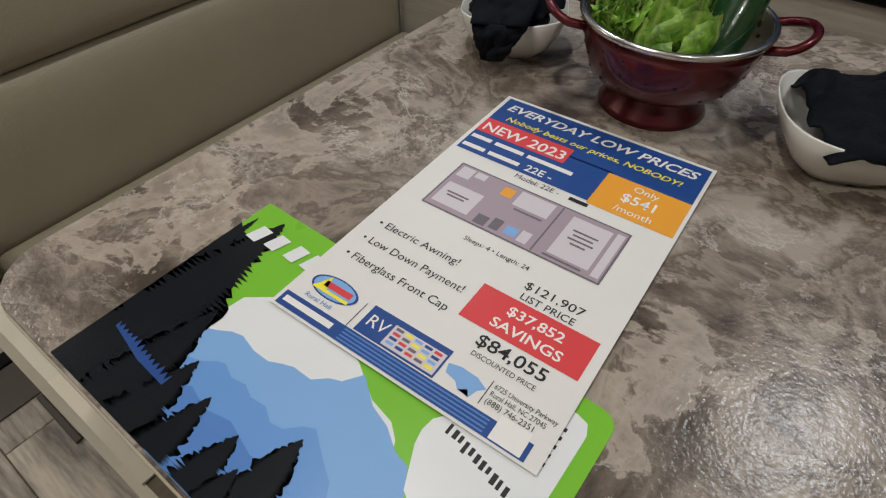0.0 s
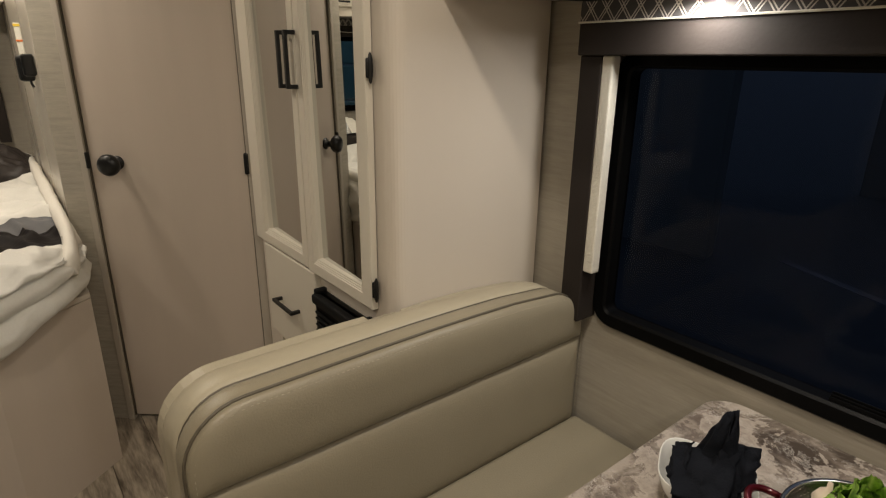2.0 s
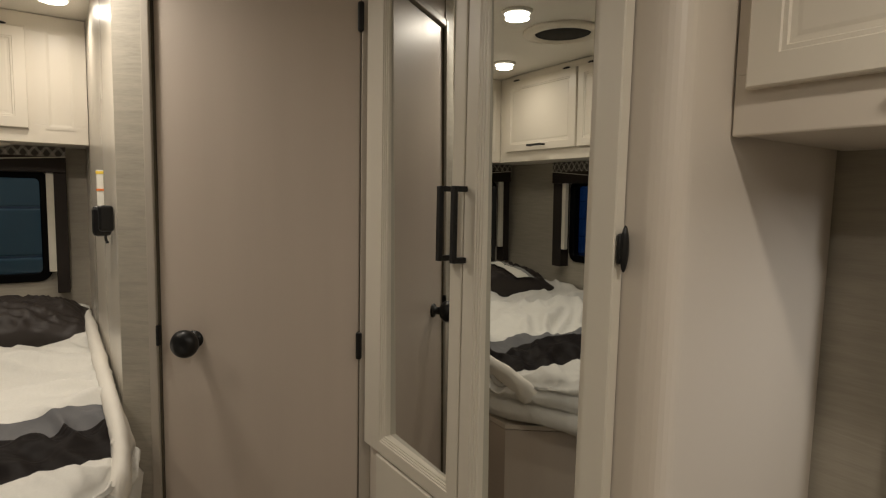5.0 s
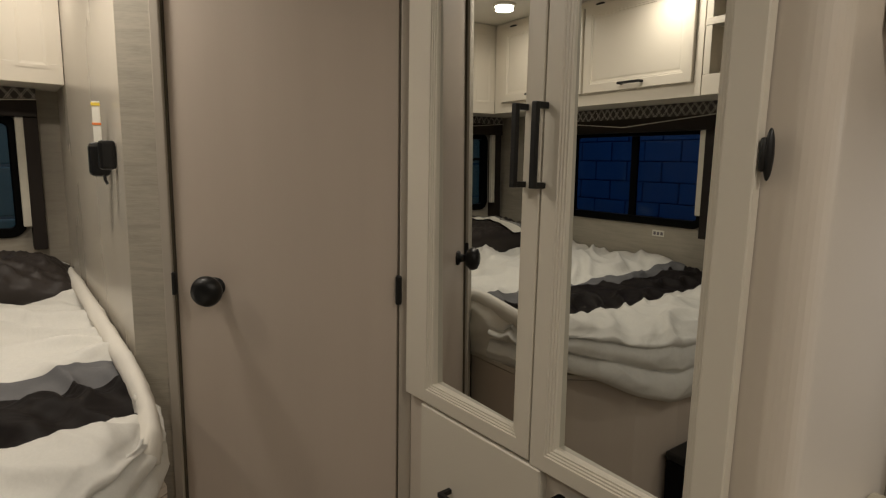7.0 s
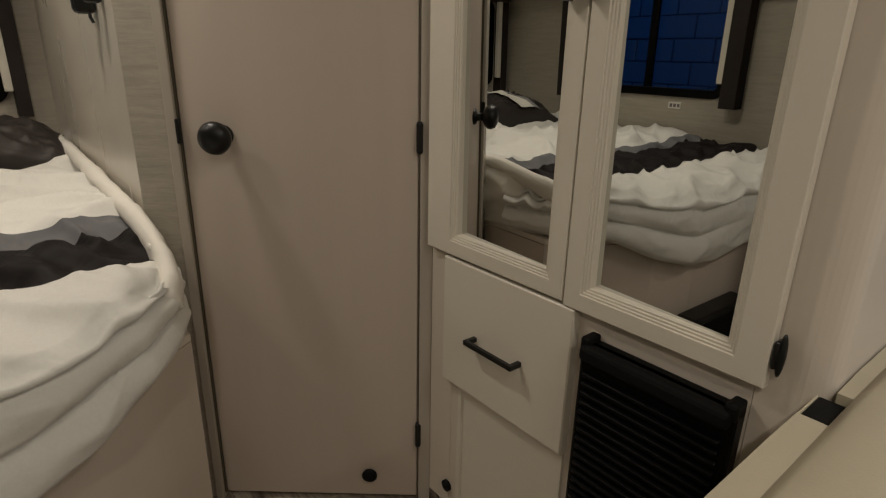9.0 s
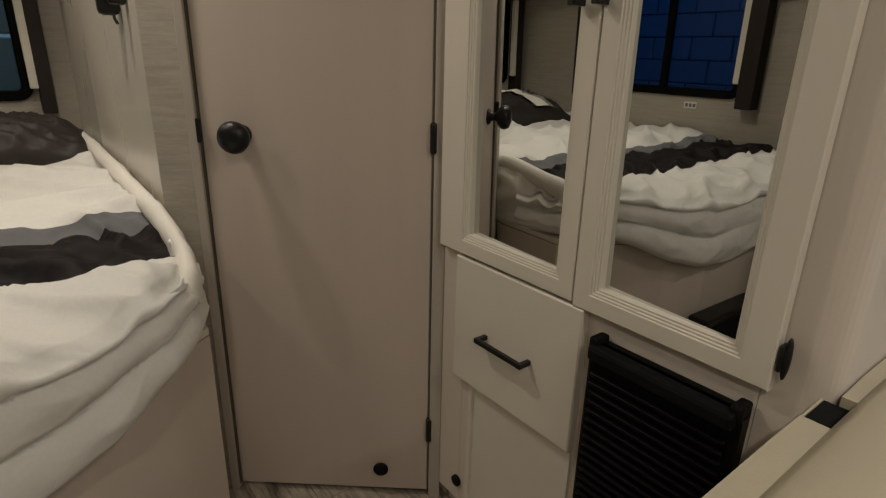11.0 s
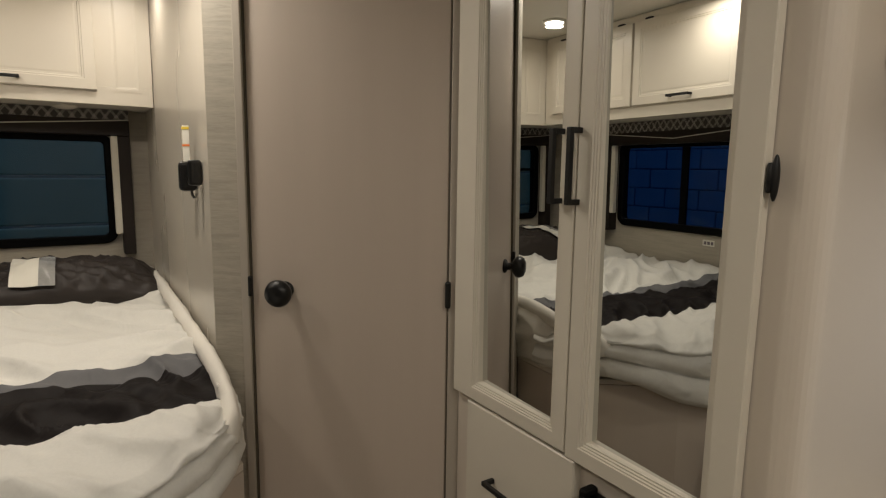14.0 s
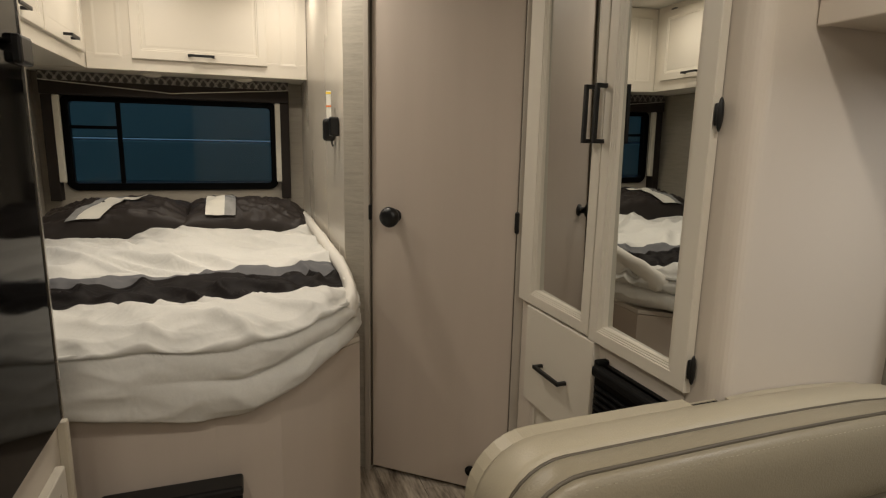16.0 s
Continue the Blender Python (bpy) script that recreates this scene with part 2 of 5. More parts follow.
def pull(length, m, parent):
    """A square black bar pull along x, standing 3 cm in front of -y."""
    h = length / 2
    bm = joined(bm_box(-h, h, -0.034, -0.024, -0.006, 0.006, 0.0015), bm_box(-h, -h + 0.011, -0.026, 0.004, -0.0055, 0.0055, 0.001), bm_box(h - 0.011, h, -0.026, 0.004, -0.0055, 0.0055, 0.001))
    return part("handle", moved(bm, m), BLACK, parent, "square black metal bar pull")


# ---- structure ----
XR, XF, YP, YS = -3.91, 1.6, -1.21, 1.215
ang = math.atan2(0.415, 0.346)
DOOR0 = Vector((-2.363, 0.267, 0))
DOORM = pose(DOOR0.x, DOOR0.y, 0, 0, 0, math.degrees(ang))
RW = (-1.075, 0.0, 1.04, 1.52)
PW = (-3.245, -2.39, 1.045, 1.515)
SW = (-0.885, 0.32, 0.755, 1.415)


def structure(name, bm, mat, label, category):
    return tagged(part(name, bm, mat), label, category, "", "structure")


structure("wall_rear", wall_with_hole("x", XR - 0.05, XR, YP - 0.05, YS + 0.05, -0.02, CEIL + 0.05, [RW]), WALLG, "grey grained rear wall around the bed window", "wall")
structure("wall_passenger", wall_with_hole("y", YP - 0.05, YP, XR, XF, -0.02, CEIL + 0.05, [PW]), WALLG, "grey grained side wall beside the bed", "wall")
structure("wall_street", wall_with_hole("y", YS, YS + 0.05, XR, XF, -0.02, CEIL + 0.05, [SW]), WALLG, "grey grained side wall behind the dinette", "wall")
# unseen wall, added to close the room towards the cab
structure("closure_front", bm_box(XF, XF + 0.05, YP - 0.05, YS + 0.05, -0.02, CEIL + 0.05, 0), SIDE, "added plain cream wall closing the room towards the cab, out of view", "wall")
structure("ceiling", bm_box(XR - 0.05, XF + 0.05, YP - 0.05, YS + 0.05, CEIL, CEIL + 0.04, 0), CEILM, "white vinyl ceiling", "ceiling")
structure("wall_bath", bm_box(XR, -2.452, 0.168, 0.19, 0, CEIL, 0), WALLB, "glossy beige wall board beside the bed", "wall")
# angled wall with the bathroom door
structure("wall_angled", moved(bm_box(-0.131, -0.042, 0.0, 0.03, 0, CEIL, 0), DOORM), STRIP, "narrow grey grained wall strip beside the bathroom door", "wall")
structure("wall_over_door", moved(bm_box(-0.042, 0.575, 0.004, 0.03, 2.045, CEIL, 0), DOORM), PANEL, "beige panel over the bathroom door", "wall")
structure("trim", joined(moved(bm_box(-0.043, -0.019, -0.012, 0.03, 0, 2.06, 0.003), DOORM), moved(bm_box(0.546, 0.578, -0.010, 0.03, 0, 2.06, 0.003), DOORM), moved(bm_box(-0.019, 0.546, -0.010, 0.03, 2.035, 2.06, 0.003), DOORM)), TRIM, "taupe door casing around the bathroom door", "trim")
structure("wall_bathroom_back", bm_box(-2.40, -1.99, 0.735, 0.76, 0, CEIL, 0), PANEL, "plain inner wall of the closed bathroom", "wall")

# bathroom door
door = tagged(thing("door_1", DOOR0, "closed flat beige laminate bathroom door with black knob", "door"), kind="structure")
part("door_leaf", moved(bm_box(-0.0145, 0.541, 0.002, 0.03, 0.018, 2.03, 0.003), DOORM), PANEL, door)
kn = bm_lathe([(0.0, 0), (0.024, 0), (0.025, 0.004), (0.022, 0.008), (0.013, 0.012), (0.013, 0.028), (0.026, 0.034), (0.036, 0.045), (0.038, 0.056), (0.033, 0.068), (0.018, 0.075), (0, 0.076)], 32)
part("knob", moved(kn, DOORM @ pose(0.083, 0.002, 1.053, 90, 0, 0)), BLACK, door, "round black door knob", True)
part("strike_plate", moved(bm_box(-0.022, -0.012, -0.014, 0.0, 1.032, 1.090, 0.003), DOORM), BLACK, door, "black latch plate")
# dark strips fill the gaps beside the leaf in place of shade
part("gap_strip", joined(moved(bm_box(-0.0188, -0.0149, -0.004, 0.03, 0.018, 2.03, 0), DOORM), moved(bm_box(0.5414, 0.5458, -0.002, 0.03, 0.018, 2.03, 0), DOORM)), PIPING, door, "dark strips for the shade in the gap around the leaf")
for z in (0.237, 1.058, 1.905):
    part("hinge", moved(bm_box(0.536, 0.552, -0.016, 0.004, z - 0.037, z + 0.037, 0.005), DOORM), BLACK, door, "black door hinge")
part("door_stop", moved(bm_lathe([(0, 0), (0.021, 0), (0.022, 0.005), (0.015, 0.012), (0.0, 0.014)], 24), DOORM @ pose(0.405, 0.0, 0.09, 90, 0, 0)), RUBBER, door, "round black magnetic catch", True)

# ---- wardrobe ----
FY = 0.684
wd = thing("wardrobe", (-1.55, 0.95, 0), "cream fitted wardrobe with two mirrored doors and a drawer", "wardrobe")
prof = [(-1.985, 0.744), (-1.985, 1.20), (-1.122, 1.20), (-1.122, 0.7442)]
part("carcass", bm_prism(prof, "z", 0.06, CEIL - 0.002), SIDE, wd)
ff = [bm_box(-1.985, -1.9, 0.7045, 0.743, 0.06, CEIL - 0.003, 0), bm_box(-1.60, -1.53, 0.7045, 0.743, 0.80, 1.99, 0), bm_box(-1.899, -1.215, 0.7045, 0.743, 0.06, 0.84, 0), bm_box(-1.899, -1.215, 0.7045, 0.743, 1.96, CEIL - 0.003, 0)]
post = [(-1.214, 0.7045)] + [(-1.162 + 0.04 * math.cos(a), 0.7445 - 0.04 * math.sin(a)) for a in [math.pi / 2 - i * math.pi / 16 for i in range(9)]] + [(-1.214, 0.743)]
part("face_frame", joined(*ff, bm_prism(post, "z", 0.06, CEIL - 0.003)), SIDE, wd)
part("toe_kick", bm_box(-1.975, -1.14, 0.735, 1.19, 0.0, 0.06, 0), PANEL, wd)


def mirror_door(x0, x1, z0, z1, hinge_x, handle_x, left=0.0, right=0.0):
    m = Matrix.Translation(((x0 + x1) / 2, 0.7045, z0))
    frame_rings = [(i, d + 0.003) for i, d in MOULD]
    leaf = part("door", moved(ring_panel(x1 - x0, z1 - z0, frame_rings, False, left, right), m), CREAM, wd)
    i = MOULD[-1][0] - 0.002
    xc = (x0 + left + x1 - right) / 2
    h = (x1 - right - x0 - left) / 2 - i
    part("mirror", moved(bm_box(-h, h, 0, 0.004, z0 + i - 1.35, z1 - i - 1.35, 0), pose(xc, 0.697, 1.35, 0.6, 0, -1.75)), MIRROR, leaf, "grey mirror glass")
    pull(0.150, Matrix.Translation((handle_x, FY, 1.404)) @ pose(0, 0, 0, 0, 90, 0), leaf)
    if hinge_x:
        for z in (0.854, 1.389, 1.90):
            part("hinge", joined(moved(bm_ball(1, Matrix.Diagonal((0.006, 0.007, 0.034, 1)), 16, 10), Matrix.Translation((hinge_x, 0.690, z))), bm_box(hinge_x - 0.010, hinge_x - 0.002, 0.682, 0.70, z - 0.022, z + 0.022, 0.004)), BLACK, leaf, "black cabinet hinge", True)
    return leaf


mirror_door(-1.980, -1.565, 0.803, 2.0, None, -1.604, 0.050)
mirror_door(-1.561, -1.198, 0.797, 2.0, -1.186, -1.556, 0.003, 0.012)
dr = part("drawer", moved(ring_panel(0.382, 0.328, [(0, 0), (0, 0.018), (0.003, 0.021), (0.02, 0.021)]), Matrix.Translation((-1.724, 0.7045, 0.467))), CREAM, wd, "flat cream drawer front")
pull(0.150, Matrix.Translation((-1.728, FY, 0.624)), dr)
part("access_panel", moved(ring_panel(0.33, 0.40, [(0, 0), (0, 0.008), (0.012, 0.008), (0.014, 0.001), (0.02, 0.001)]), Matrix.Translation((-1.70, 0.7045, 0.062))), CREAM, wd, "framed lower access panel")
part("catch", moved(bm_lathe([(0, 0), (0.016, 0), (0.016, 0.008), (0.0, 0.012)], 20), pose(-1.905, 0.704, 0.125, 90, 0, 0)), RUBBER, wd, "small round black catch", True)

# furnace grille in the wardrobe's foot
fg = thing("furnace_grille", (-1.357, 0.69, 0.38), "black louvred furnace grille set into the wardrobe", "vent")
part("body", bm_box(-1.498, -1.216, 0.665, 0.7035, 0.385, 0.752, 0.008), DARK, fg)
for i in range(16):
    z = 0.40 + i * 0.0195
    part("slat", moved(bm_box(-1.484, -1.23, -0.004, 0.004, -0.006, 0.006, 0.002), Matrix.Translation((0, 0.662, z)) @ pose(0, 0, 0, 25, 0, 0)), DARK, fg)
part("top_rail", bm_box(-1.492, -1.222, 0.650, 0.690, 0.722, 0.752, 0.008), RUBBER, fg)
for x in (-1.488, -1.226):
    part("ear", bm_box(x - 0.010, x + 0.010, 0.662, 0.70, 0.735, 0.764, 0.005), RUBBER, fg)


# ---- overhead cabinets ----
def cabinet_door(w, h, m, parent, rings=RAISED, handle=True, hl=0.125, hz=0.028, hinges=True):
    leaf = part("door", moved(ring_panel(w, h, rings), m), IVORY, parent)
    if handle:
        pull(hl, m @ Matrix.Translation((0, -0.019, hz)), leaf)
    if hinges:
        for sx in (-1, 1):
            part("hinge", moved(bm_ball(1, Matrix.Diagonal((0.028, 0.010, 0.006, 1)), 16, 8), m @ Matrix.Translation((sx * (w / 2 - 0.085), -0.010, h + 0.006))), BLACK, leaf, "black lift hinge", True)
    return leaf


rc = thing("rear_overhead_cabinet", (-3.75, -0.36, 1.644), "ivory overhead cabinet over the bed window", "cabinet")
part("body", bm_box(XR + 0.001, -3.60, YP + 0.002, 0.166, 1.646, CEIL - 0.002, 0.003), IVORY, rc)
part("face_frame", joined(bm_box(-3.60, -3.584, -0.885, 0.1655, 1.644, 1.72, 0.002), bm_box(-3.60, -3.584, -0.885, 0.1655, 2.095, CEIL - 0.003, 0.002), bm_box(-3.60, -3.584, -0.885, -0.67, 1.72, 2.095, 0), bm_box(-3.60, -3.584, -0.05, 0.1655, 1.72, 2.095, 0)), IVORY, rc)
cabinet_door(0.64, 0.40, pose(-3.583, -0.362, 1.70, 0, 0, 90), rc)
for y, w in ((-0.79, 0.13), (0.07, 0.11)):
    part("blank_panel", moved(ring_panel(w, 0.41, [(0, 0), (0, 0.001), (0.012, 0.0015), (0.03, -0.003), (0.034, -0.003)]), pose(-3.583, y, 1.70, 0, 0, 90)), IVORY, rc, "recessed blank panel")

sc_ = thing("side_overhead_cabinet", (-2.6, -1.05, 1.644), "ivory overhead cabinet with lift doors over the bed side", "cabinet")
part("body", bm_box(-3.582, -2.245, YP + 0.002, -0.902, 1.646, CEIL - 0.002, 0.003), IVORY, sc_)
part("face_frame", bm_box(-3.582, -2.245, -0.902, -0.886, 1.644, CEIL - 0.003, 0.002), IVORY, sc_)
for x, w in ((-3.20, 0.60), (-2.583, 0.605)):
    cabinet_door(w, 0.42, pose(x, -0.885, 1.705, 0, 0, 180), sc_)
cb = thing("cubby_shelf", (-1.9, -1.05, 1.644), "ivory open cubby shelf beside the overhead cabinet", "shelf")
part("back", bm_box(-2.242, -1.70, YP + 0.002, -1.19, 1.646, CEIL - 0.002, 0), IVORY, cb)
for z, th in ((1.646, 0.085), (1.93, 0.03), (2.125, 0.035)):
    part("shelf_board", bm_box(-2.242, -1.70, -1.19, -0.886, z, z + th, 0.002), IVORY, cb)
for x in (-2.242, -1.73):
    part("side_board", bm_box(x, x + 0.03, -1.19, -0.888, 1.732, CEIL - 0.003, 0.002), IVORY, cb)

oc = thing("dinette_overhead_cabinet", (-0.3, 1.02, 1.553), "cream overhead cabinet with lift doors above the dinette", "cabinet")
part("body", bm_box(-1.119, 0.75, 0.85, 1.212, 1.556, CEIL - 0.002, 0.003), SIDE, oc)
part("face_frame", joined(bm_box(-1.119, 0.75, 0.832, 0.85, 1.553, 1.64, 0.003), bm_box(-1.119, 0.75, 0.834, 0.85, 1.64, CEIL - 0.003, 0)), SIDE, oc)
cabinet_door(0.585, 0.46, pose(-0.803, 0.8335, 1.616, 0, 0, 0), oc, hl=0.155, hz=0.024)
cabinet_door(0.585, 0.46, pose(-0.205, 0.8335, 1.616, 0, 0, 0), oc, hl=0.155, hz=0.024)
cabinet_door(0.585, 0.46, pose(0.393, 0.8335, 1.616, 0, 0, 0), oc, hl=0.155, hz=0.024)

# ---- lamps ----
def puck(x, y, z, r):
    t = thing("ceiling_lamp", (x, y, z), "round white LED puck lamp, lit", "lamp", "LED puck lamps")
    part("ring", bm_lathe([(r * 0.8, 0.0), (r * 1.12, 0.0), (r * 1.12, -0.006), (r, -0.012), (r * 0.9, -0.012)], 32, Matrix.Translation((x, y, z))), CEILM, t, smooth=True)
    part("lens", bm_lathe([(r * 0.95, -0.008), (r * 0.85, -0.018), (r * 0.5, -0.024), (0.001, -0.026)], 32, Matrix.Translation((x, y, z))), LENS, t, "glowing frosted lens", True)


# one puck per ceiling lamp, the two added ones included
for x, y, watts in CEILING_LAMPS:
    puck(x, y, CEIL, 0.055)
for x, y in UNDER_LAMPS:
    puck(x, y, 1.556, 0.05)


# ---- windows ----
def rounded(u0, u1, w0, w1, r, n=6):
    pts = []
    for cx, cy, a0 in ((u1 - r, w1 - r, 0), (u0 + r, w1 - r, 90), (u0 + r, w0 + r, 180), (u1 - r, w0 + r, 270)):
        for i in range(n + 1):
            a = radians(a0 + 90 * i / n)
            pts.append((cx + r * math.cos(a), cy + r * math.sin(a)))
    return pts


def rounded_frame(u0, u1, w0, w1, r, width, depth):
    """A frame in x (u) and z (w) whose corners are round, front to -y from 0 to depth."""
    bm = bmesh.new()
    loops = []
    for ins, d in ((0, 0), (0, depth - 0.004), (0.004, depth), (width - 0.006, depth), (width, depth - 0.006), (width, -0.03)):
        loops.append([bm.verts.new((p[0], -d, p[1])) for p in rounded(u0 + ins, u1 - ins, w0 + ins, w1 - ins, max(0.004, r - ins))])
    for a, b in zip(loops, loops[1:]):
        for k in range(len(a)):
            j = (k + 1) % len(a)
            bm.faces.new((a[k], a[j], b[j], b[k]))
    bmesh.ops.recalc_face_normals(bm, faces=bm.faces[:])
    return bm


def window(name, m, w, z0, z1, label, glass, bars, cross, half=0.012):
    """A motorhome window in a wall: m takes x along the wall and -y into the room."""
    t = thing(name, m @ Vector((0, 0, z0)), label, "window", kind="structure")
    part("window_frame", moved(rounded_frame(-w / 2 - 0.02, w / 2 + 0.02, z0 - 0.02, z1 + 0.02, 0.06, 0.04, 0.016), m), DARK, t)
    pane = part("pane", moved(bm_box(-w / 2 + 0.003, w / 2 - 0.003, 0.022, 0.028, z0 + 0.003, z1 - 0.003, 0), m), glass, t, "dark tinted glass")
    pane.visible_shadow = False
    for u in bars:
        part("mullion", moved(bm_box(u - half, u + half, 0.004, 0.022, z0 + 0.01, z1 - 0.01, 0.003), m), DARK, t)
    for u0, u1, z in cross:
        part("crossbar", moved(bm_box(u0, u1, 0.006, 0.020, z - 0.009, z + 0.009, 0.002), m), DARK, t)
    return t


MR = pose(XR, -0.5375, 0, 0, 0, 90)
MP = pose(-2.8175, YP, 0, 0, 0, 180)
MS = pose(-0.2825, YS, 0)
window("window_1", MR, 1.075, 1.04, 1.52, "black framed bed window showing blue dusk outside", GLASS, [-0.285], [(-0.52, -0.295, 1.365)])
window("window_2", MP, 0.855, 1.045, 1.515, "black framed sliding side window showing a blue block wall", GLASS_BLUE, [-0.012], [], 0.021)
w3 = window("window_3", MS, 1.205, 0.755, 1.415, "large dark dinette window at night", GLASS_DARK, [0.45], [])
for k in range(3):
    part("track", moved(bm_box(-0.05, 0.585, 0.004 - 0.006 * k, 0.008 - 0.006 * k, 0.775, 0.792 - 0.004 * k, 0.001), MS), DARK, w3)


def lattice_material():
    """Dark valance cloth with a pale diamond lattice."""
    m = bpy.data.materials.new("lattice_cloth")
    m.use_nodes = True
    nt = m.node_tree
    b = nt.nodes["Principled BSDF"]
    tc = nt.nodes.new("ShaderNodeTexCoord")
    sep = nt.nodes.new("ShaderNodeSeparateXYZ")
    nt.links.new(tc.outputs["Object"], sep.inputs[0])

    def op(kind, a, b2, c=None):
        n = nt.nodes.new("ShaderNodeMath")
        n.operation = kind
        for i, v in enumerate((a, b2, c)):
            if v is None:
                continue
            if isinstance(v, (int, float)):
                n.inputs[i].default_value = v
            else:
                nt.links.new(v, n.inputs[i])
        return n.outputs[0]
    along = op("ADD", sep.outputs[0], sep.outputs[1])
    lines = []
    for sgn in (1, -1):
        for off in (0.0, 0.17):
            ph = op("MULTIPLY_ADD", op("MULTIPLY_ADD", sep.outputs[2], sgn * 0.72, along), 1 / 0.043, off)
            fr = op("FRACT", ph, 0)
            lines.append(op("LESS_THAN", fr, 0.075))
    tot = op("MAXIMUM", op("MAXIMUM", lines[0], lines[1]), op("MAXIMUM", lines[2], lines[3]))
    mix = nt.nodes.new("ShaderNodeMixRGB")
    mix.inputs[1].default_value = (0.055, 0.05, 0.048, 1)
    mix.inputs[2].default_value = (0.42, 0.39, 0.34, 1)
    nt.links.new(tot, mix.inputs[0])
    nt.links.new(mix.outputs[0], b.inputs["Base Color"])
    b.inputs["Roughness"].default_value = 0.85
    return m


LATTICE = lattice_material()


def window_box(m, w, z0, z1, ztop, label, depth=0.085, sag=0.0, post=0.05, seal0=0.02):
    """The dark box round a window: pelmet, side posts, a cloth valance over it, pale seals beside the glass."""
    t = thing("window_box", m @ Vector((0, -depth / 2, z0)), label, "window valance", "window boxes")
    h = w / 2
    part("pelmet", moved(bm_box(-h, h, -depth, 0, z1 - 0.072, z1, 0.003), m), DARKWOOD, t)
    for sx in (-1, 1):
        part("post", moved(bm_box(min(sx * h, sx * (h - post)), max(sx * h, sx * (h - post)), -depth * 0.85, 0, z0, z1 - 0.072, 0.003), m), DARKWOOD, t)
        a, b = sx * (h - post - 0.029), sx * (h - post + 0.001)
        part("seal", moved(bm_box(min(a, b), max(a, b), -depth * 0.82, -depth * 0.82 + 0.03, z0 + seal0, z1 - 0.072, 0.004), m), FOAM, t, "pale foam edge of the rolled shade")
    n = 40
    bm = bmesh.new()
    rows = []
    for k in range(2):
        row = []
        for i in range(n + 1):
            u = -h + 2 * h * i / n
            low = z1 - sag * (1 - abs(u) / h) + 0.002 * math.sin(i * 1.3)
            row.append([bm.verts.new((u, -depth * 0.97 - 0.004 * (1 + math.sin(i * 0.9)) * 0.3 + k * 0.008, z)) for z in (low, ztop)])
        rows.append(row)
    for i in range(n):
        a, b = rows[0][i], rows[0][i + 1]
        c, d = rows[1][i], rows[1][i + 1]
        bm.faces.new((a[0], b[0], b[1], a[1]))
        bm.faces.new((d[0], c[0], c[1], d[1]))
        bm.faces.new((c[0], d[0], b[0], a[0]))
    part("valance", moved(bm, m), LATTICE, t, "dark cloth with a pale diamond lattice")
    low = [m @ Vector((-h + 2 * h * i / n, -depth - 0.004, z1 - sag * (1 - abs(-h + 2 * h * i / n) / h))) for i in range(n + 1)]
    part("welt", bm_tube(low, 0.0025, 6), FOAM, t, "pale cord along the valance")
    return t


window_box(MR, 1.245, 0.97, 1.60, 1.644, "dark window box with lattice cloth valance behind the bed", 0.09, 0.045, seal0=0.10)
window_box(pose(-2.82, YP, 0, 0, 0, 180), 1.08, 0.99, 1.585, 1.644, "dark window box with lattice cloth valance beside the bed", 0.08, 0.045, post=0.078, seal0=0.11)
window_box(pose(-0.30, YS, 0), 1.33, 0.745, 1.494, 1.552, "dark window box with lattice cloth valance over the dinette", 0.088, 0.0, post=0.062, seal0=0.145)

# ---- fridge corner ----
fr = thing("refrigerator", (-1.2, -0.9, 0.70), "black glass fronted refrigerator over a cream cabinet", "refrigerator")
part("body", bm_box(-1.672, -1.06, -1.20, -0.645, 0.69, 1.92, 0.004), BLACK, fr)
for z0, z1 in ((0.70, 1.475), (1.49, 1.915)):
    leaf = part("door", bm_box(-1.676, -1.055, -0.640, -0.601, z0, z1, 0.004), FRIDGE, fr, "gloss black door")
    part("edge_trim", bm_box(-1.6765, -1.669, -0.602, -0.598, z0 + 0.002, z1 - 0.002, 0.001), SILVER, leaf, "thin grey edge trim")
part("hinge", bm_box(-1.69, -1.62, -0.63, -0.585, 1.455, 1.51, 0.006), BLACK, fr, "black door hinge bracket")
fc = thing("fridge_base_cabinet", (-1.35, -0.9, 0), "cream cabinet under the refrigerator", "cabinet")
part("body", bm_box(-1.70, -1.04, -1.20, -0.62, 0.0, 0.685, 0.004), SIDE, fc)
part("edge_strip", bm_box(-1.712, -1.690, -0.622, -0.600, 0.0, 0.685, 0.004), EDGE, fc)
part("door", moved(ring_panel(0.56, 0.50, RAISED), pose(-1.37, -0.619, 0.1, 0, 0, 180)), CREAM, fc)
fx = thing("fridge_upper_panel", (-1.35, -0.9, 1.93), "cream filler panel over the refrigerator", "cabinet")
part("panel", bm_box(-1.69, -1.04, -1.20, -0.63, 1.925, CEIL - 0.002, 0.003), SIDE, fx)
bx = thing("black_box", (-1.845, -0.42, 0), "black plastic box standing before the bed base", "storage box")
part("body", bm_box(-1.880, -1.812, -0.590, -0.237, 0.0, 0.345, 0.008), RUBBER, bx)
part("lid", bm_box(-1.882, -1.805, -0.592, -0.233, 0.346, 0.375, 0.008), BLACK, bx)

# ---- bed ----
bed = thing("platform_bed", (-2.9, -0.5, 0), "beige laminate platform bed with a cut foot corner", "bed")
FP = [(-2.45, 0.160), (-2.14, 0.160), (-1.93, -0.12), (-1.885, -0.30), (-1.885, -1.20)]
